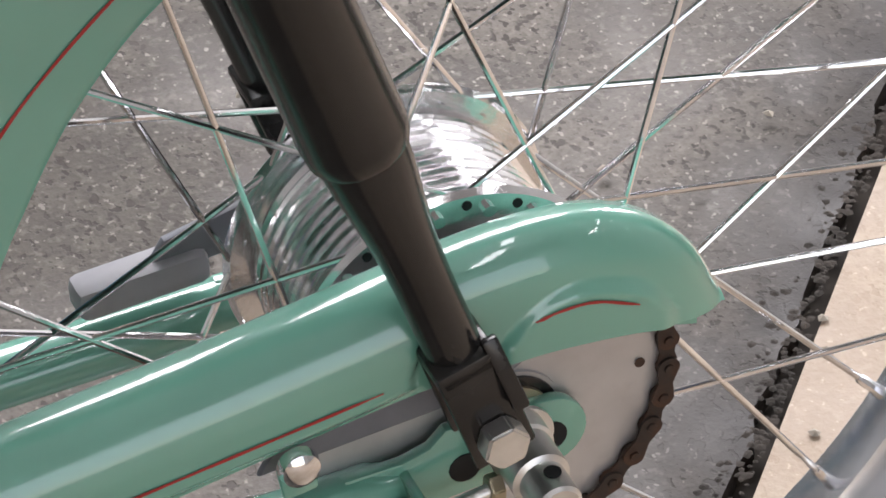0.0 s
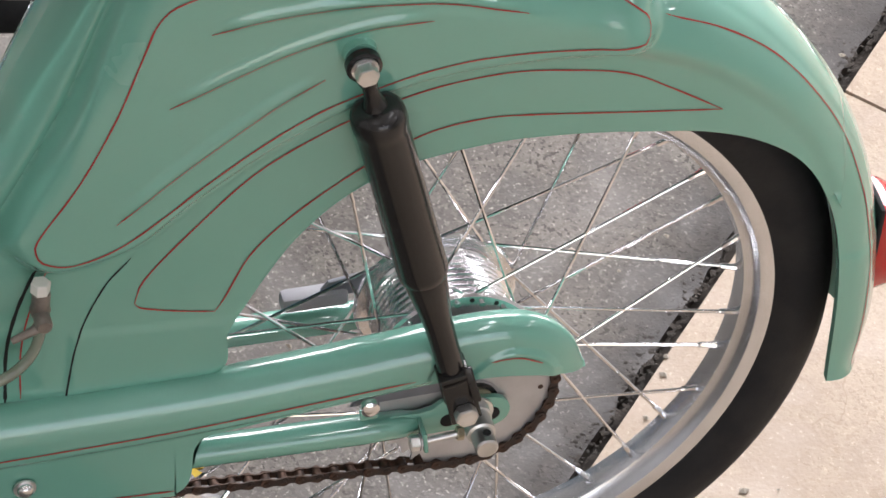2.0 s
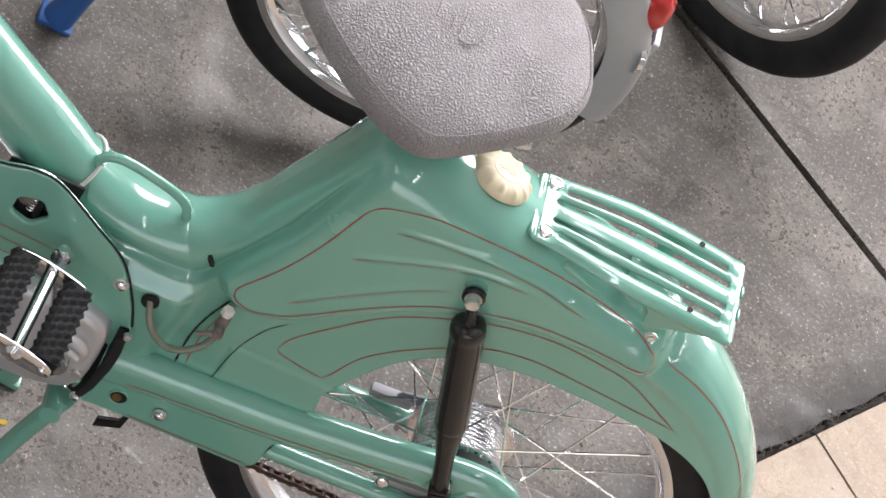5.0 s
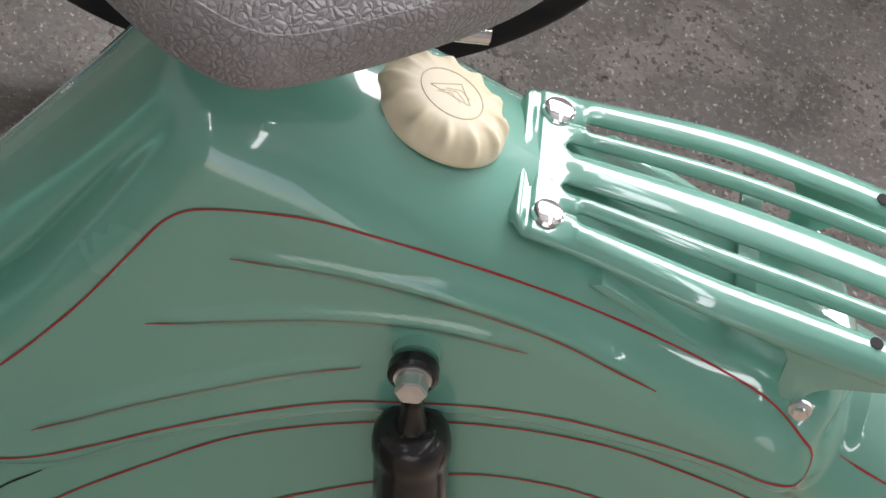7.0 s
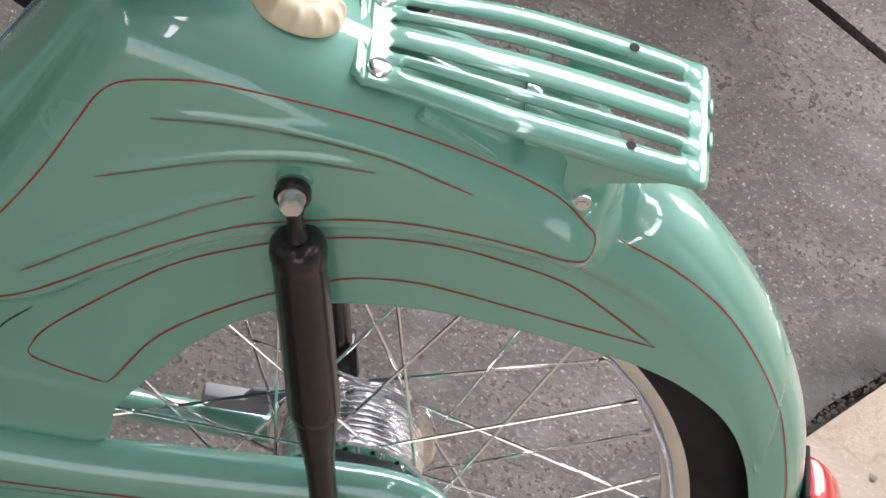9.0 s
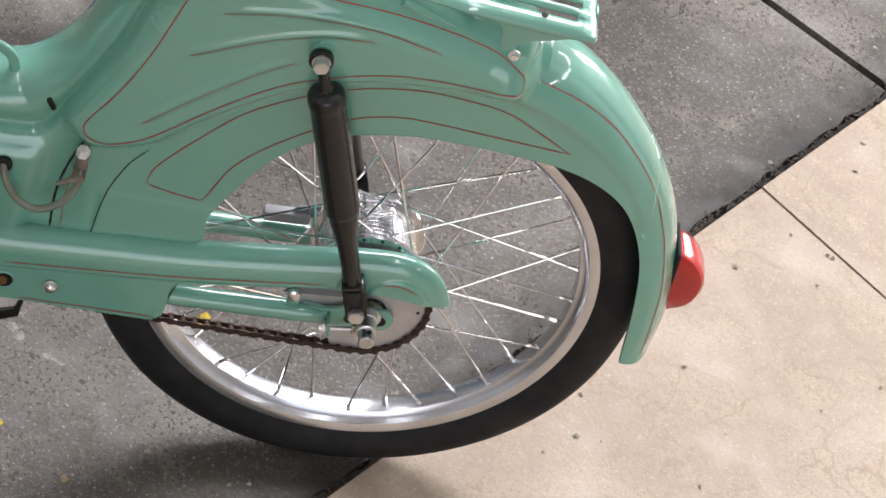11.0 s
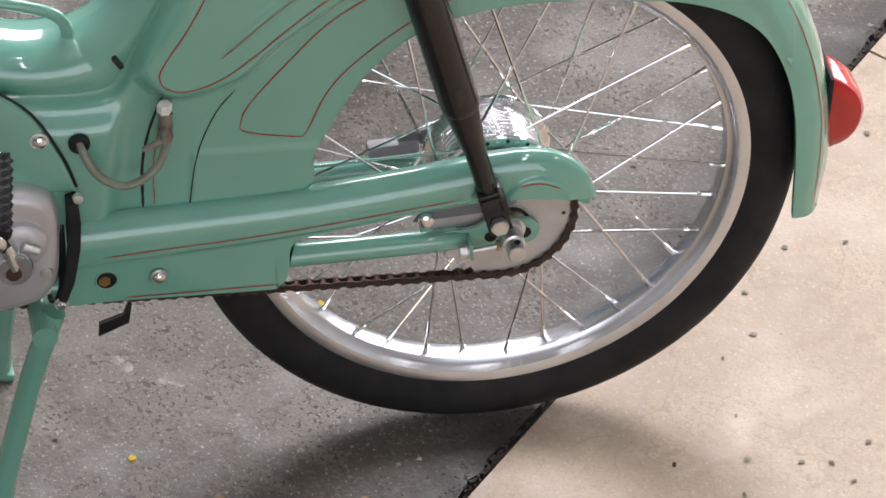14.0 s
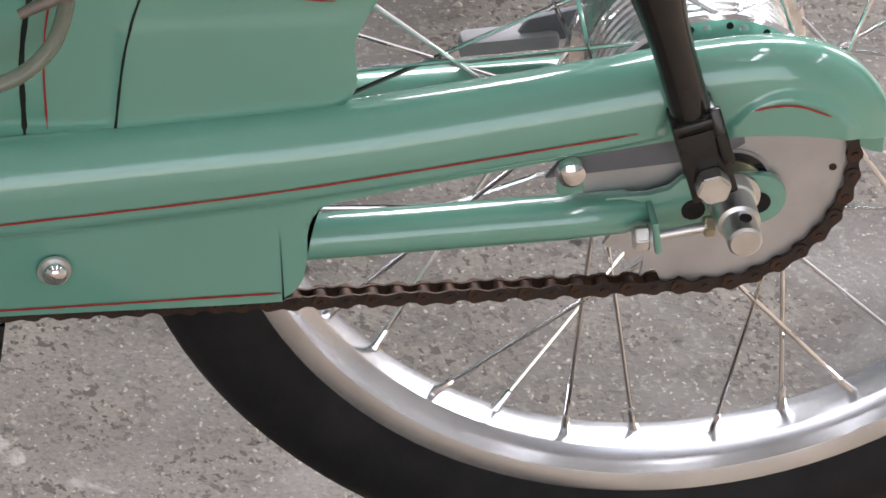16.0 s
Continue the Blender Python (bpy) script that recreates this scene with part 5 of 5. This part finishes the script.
for y0, y1 in ((0.632, 0.656), (0.8, 0.83)):
    part("leg", pipe([(-0.474, y0, 0.3), (-0.482, y0 + (y1 - y0) * 0.3, 0.21), (-0.507, y1, 0.05), (-0.514, y1, 0.008)], [0.016, 0.017, 0.017, 0.02], 14), BLUE_PAINT, blue)
    part("gusset", plate([(-0.474, 0.28), (-0.452, 0.24), (-0.456, 0.17), (-0.47, 0.13), (-0.492, 0.15)], y0 + 0.002, y0 + 0.008, 0.001), BLUE_PAINT, blue)
    part("foot", block(0.045, 0.036, 0.008, pose(-0.516, y1, 0.0045, 0, 4, 0), 0.003), BLUE_PAINT, blue)
part("footrest", pipe([(-0.485, 0.5, 0.305), (-0.49, 0.64, 0.3)], 0.011, 14), CHROME, second, "chrome footrest bar")
part("pedal_end", block(0.02, 0.05, 0.08, pose(-0.466, 0.55, 0.29, 0, 35, 10), 0.007), BLACK_PAINT, second, "black pedal rubber")
part("cap_nut", turned([(0, -0.008), (0.008, -0.007), (0.012, 0.0), (0.012, 0.004)], 22, pose(-0.49, 0.5, 0.285)), CHROME, second)
part("lower_frame", pipe([(-0.2, 0.66, 0.44), (-0.48, 0.66, 0.4), (-0.85, 0.66, 0.47)], 0.03, 18), TEAL, second, "teal frame tube")

# third vehicle: front wheel and plate seen in part
third = thing("moped", "third moped farther back, with chrome rimmed wheel and pale plate", "moped")
spoked_wheel(third, "front_wheel", Vector((0.245, 1.165, 0.285)), -52, 0.285, 1.05, CHROME, "wheel with chrome rim and treaded black tyre", hub_r=0.04)
part("plate_panel", block(0.09, 0.01, 0.05, pose(0.42, 1.0, 0.24, -25, 0, 25), 0.003), mat("worn_white_paint", (0.68, 0.68, 0.64), 0.45), third, "worn white painted panel")
fork3 = bmesh.new()
for s in (-1, 1):
    n3 = Matrix.Translation((0.245, 1.165, 0.285)) @ Matrix.Rotation(radians(-52), 4, "Z")
    pipe([n3 @ Vector((0, s * 0.055, 0)), n3 @ Vector((0.03, s * 0.055, 0.2)), n3 @ Vector((0.08, s * 0.05, 0.42))], 0.014, 14, fork3)
part("fork", fork3, GUARD, third)

# chrome pipe end lying beside the joint
exhaust = thing("exhaust_pipe", "polished chrome exhaust end low over the beige floor", "exhaust")
part("pipe_end", pipe(spline([(0.752, 0.83, 0.026), (0.762, 0.83, 0.026), (0.795, 0.833, 0.027), (0.94, 0.845, 0.03), (1.34, 0.875, 0.04)], 30), [0.012, 0.02, 0.025] + [0.026] * 27, 22), CHROME, exhaust)

# ---------------------------------------------------------------- ground
def rough_edge(s0, s1, d, n, amp, seed):
    rnd = random.Random(seed)
    return [along(s, d + rnd.uniform(-amp, amp)) for s in np.linspace(s0, s1, n)]


slab("ground_grey_1", rough_edge(-9, 1.157, 0.0, 520, 0.0035, 3) + [along(1.157, -0.6), along(1.157, -9), along(-9, -9)], -0.1, 0, GREY_FLOOR, "worn dark grey concrete floor slab")
slab("ground_grey_2", rough_edge(1.169, 9, 0.0, 260, 0.003, 4) + [along(9, -9), along(1.169, -9)], -0.1, 0, GREY_FLOOR, "worn grey concrete floor slab")
slab("ground_beige_1", [along(-9, 0.012), along(-9, 9), along(-0.215, 9), along(0.8915, 0.012)], -0.1, 0.004, BEIGE_FLOOR, "beige concrete floor slab")
slab("ground_beige_2", [along(0.8943, 0.012), along(-0.212, 9), along(9, 9), along(9, 0.012)], -0.1, 0.005, BEIGE_FLOOR, "beige concrete floor slab, slightly paler")
slab("ground_joint", [along(-9.2, -9.2), along(9.2, -9.2), along(9.2, 9.2), along(-9.2, 9.2)], -0.12, -0.012, JOINT, "dark dirt filled joints between the slabs")

# crumbled dirt along the joint, and litter
rnd = random.Random(11)
bm = bmesh.new()
for k in range(3400):
    s = rnd.uniform(-0.6, 2.4)
    d = -abs(rnd.gauss(0, 0.0075)) * (0.5 + abs(noise.noise(Vector((s * 9, 0, 0)))) * 3) + 0.008
    x, y = along(s, d)
    r = rnd.uniform(0.0007, 0.0026)
    own = [bm.verts.new((x + r * math.cos(a) * rnd.uniform(0.6, 1.3), y + r * math.sin(a) * rnd.uniform(0.6, 1.3), 0.0)) for a in np.linspace(0, 2 * math.pi, 7)[:-1]]
    tip = bm.verts.new((x, y, r * rnd.uniform(0.15, 0.4)))
    for q in range(6):
        bm.faces.new((own[q], own[(q + 1) % 6], tip))
part("joint_dirt", bm, JOINT, None, "black crumbled dirt along the floor joint", smooth=False, kind="stuff")
bm = bmesh.new()
for k in range(260):
    x, y = rnd.uniform(-0.75, 0.9), rnd.uniform(-0.3, 1.2)
    r = rnd.uniform(0.0012, 0.0042)
    own = [bm.verts.new((x + r * math.cos(a) * rnd.uniform(0.5, 1.4), y + r * math.sin(a) * rnd.uniform(0.5, 1.4), 0.0055)) for a in np.linspace(0, 2 * math.pi, 6)[:-1]]
    tip = bm.verts.new((x, y, 0.0055 + r * 0.6))
    for q in range(5):
        bm.faces.new((own[q], own[(q + 1) % 5], tip))
part("floor_grit", bm, varied("pale_grit", (0.4, 0.36, 0.3), (0.25, 0.22, 0.18), 0.8, scale=40), None, "small pale grit scattered on the concrete", smooth=False, kind="stuff")


def flake(name, x, y, r, material, label, z=0.001):
    bm = bmesh.new()
    q = random.Random(int(abs(x) * 1e4))
    c = bm.verts.new((x, y, z + r * 0.12))
    ring = [bm.verts.new((x + r * q.uniform(0.6, 1.2) * math.cos(a), y + r * q.uniform(0.6, 1.2) * math.sin(a), z + r * q.uniform(0, 0.25))) for a in np.linspace(0, 2 * math.pi, 10)[:-1]]
    low = [bm.verts.new((v.co.x, v.co.y, 0.0)) for v in ring]
    for k in range(9):
        bm.faces.new((ring[k], ring[(k + 1) % 9], c))
        bm.faces.new((low[k], low[(k + 1) % 9], ring[(k + 1) % 9], ring[k]))
    ob = finish(name, bm, material, None, label, smooth=False)
    return tagged(ob, category="litter", group="flakes on the floor")


YELLOW = varied("yellow_paint_flake", (0.6, 0.42, 0.03), (0.5, 0.34, 0.02), 0.6, scale=200)
LEAF = varied("dry_leaf", (0.3, 0.22, 0.13), (0.22, 0.15, 0.09), 0.7, scale=150)
for x, y, r in ((-0.128, 0.17, 0.009), (-0.12, 0.18, 0.006), (-0.136, 0.165, 0.006), (-0.436, 0.048, 0.005), (-0.335, -0.028, 0.0045)):
    flake("paint_flake", x, y, r, YELLOW, "bright yellow paint flake on the concrete")
for x, y, r in ((-0.15, -0.118, 0.009), (-0.262, -0.095, 0.006), (-0.534, -0.056, 0.008), (-0.124, -0.113, 0.005)):
    flake("dry_leaf", x, y, r, LEAF, "dry brown leaf scrap on the concrete")
flake("dirt_speck", 0.177, -0.1, 0.0026, JOINT, "black dirt speck on beige concrete", z=0.006)

# ---------------------------------------------------------------- closing walls, ceiling and lights
def wall(name, x0, x1, y0, y1, z0, z1, label):
    return tagged(finish(name, block(x1 - x0, y1 - y0, z1 - z0, pose((x0 + x1) / 2, (y0 + y1) / 2, (z0 + z1) / 2)), WALL, None, label, smooth=False), kind="structure")


wall("wall_north_1", -4.2, -0.5, 3.4, 3.6, -0.1, 5.6, "plain painted garage wall")
wall("wall_north_2", 4.1, 4.2, 3.4, 3.6, -0.1, 5.6, "plain painted garage wall")
wall("wall_north_5", 2.7, 4.1, 3.4, 3.6, -0.1, 0.9, "plain wall under the side window opening")
wall("wall_north_6", 2.7, 4.1, 3.4, 3.6, 2.6, 5.6, "plain wall above the side window opening")
wall("wall_north_3", -0.5, 2.7, 3.4, 3.6, -0.1, 2.7, "plain wall under the window opening")
wall("wall_north_4", -0.5, 2.7, 3.4, 3.6, 5.4, 5.6, "plain wall above the window opening")
wall("wall_west", -4.4, -4.2, -7.0, 3.6, -0.1, 5.6, "plain painted garage wall")
wall("wall_east", 4.2, 4.4, -7.0, 3.6, -0.1, 5.6, "plain painted garage wall")
# The opening in this unseen wall is made up for the fill lamp.
wall("wall_south_1", -4.2, -2.4, -7.0, -6.8, -0.1, 5.6, "plain wall beside the made-up opening for the fill lamp")
wall("wall_south_2", 2.4, 4.2, -7.0, -6.8, -0.1, 5.6, "plain wall beside the made-up opening for the fill lamp")
wall("wall_south_3", -2.4, 2.4, -7.0, -6.8, 3.6, 5.6, "plain wall above the tall made-up opening for the fill lamp")
wall("ceiling", -4.4, 4.4, -7.0, 3.6, 5.6, 5.75, "plain garage ceiling")
GLOW = bpy.data.materials.new("fluorescent_diffuser")
GLOW.use_nodes = True
GLOW.node_tree.nodes["Principled BSDF"].inputs["Emission Color"].default_value = (0.97, 0.98, 1.0, 1)
GLOW.node_tree.nodes["Principled BSDF"].inputs["Emission Strength"].default_value = 10.0


def tube_light(x, y, turn=0, n=1):
    ob = thing("ceiling_light", "white fluorescent ceiling light", "lamp", (x, y, 3.2), "ceiling lights")
    ob.rotation_euler = (0, 0, radians(turn))
    part("housing", block(1.5, 0.22, 0.05, pose(0, 0, 0.06), 0.008), WHITE_PLASTIC, ob)
    for x_ in (-0.6, 0.6):
        part("hanger", pipe([(x_, 0, 0.08), (x_, 0, 0.7), (x_, 0, 2.4)], 0.004, 8), WHITE_PLASTIC, ob)
    part("diffuser", block(1.4, 0.13, 0.03, pose(0, 0, 0.018), 0.012), GLOW, ob, "glowing white diffuser")
    return ob


for x in (-1.6, 0.6, 2.8):
    for y in (-2.2, -0.3, 1.5):
        tube_light(x, y, 90)
area_lamp("daylight_window", look((1.1, 3.38, 4.05), (1.1, 0, 2.2)), 3.1, 2.5, 400, (1.0, 0.985, 0.975))
area_lamp("daylight_side_window", look((3.4, 3.38, 1.75), (2.0, 0, 0.9)), 1.3, 1.6, 110, (1.0, 0.985, 0.975))
# Added fill lamp that brightens the near faces; no known door is there.
area_lamp("added_door_side_fill", look((0, -6.75, 1.8), (0, 0, 1.0)), 4.6, 3.4, 55, (1.0, 0.985, 0.975))
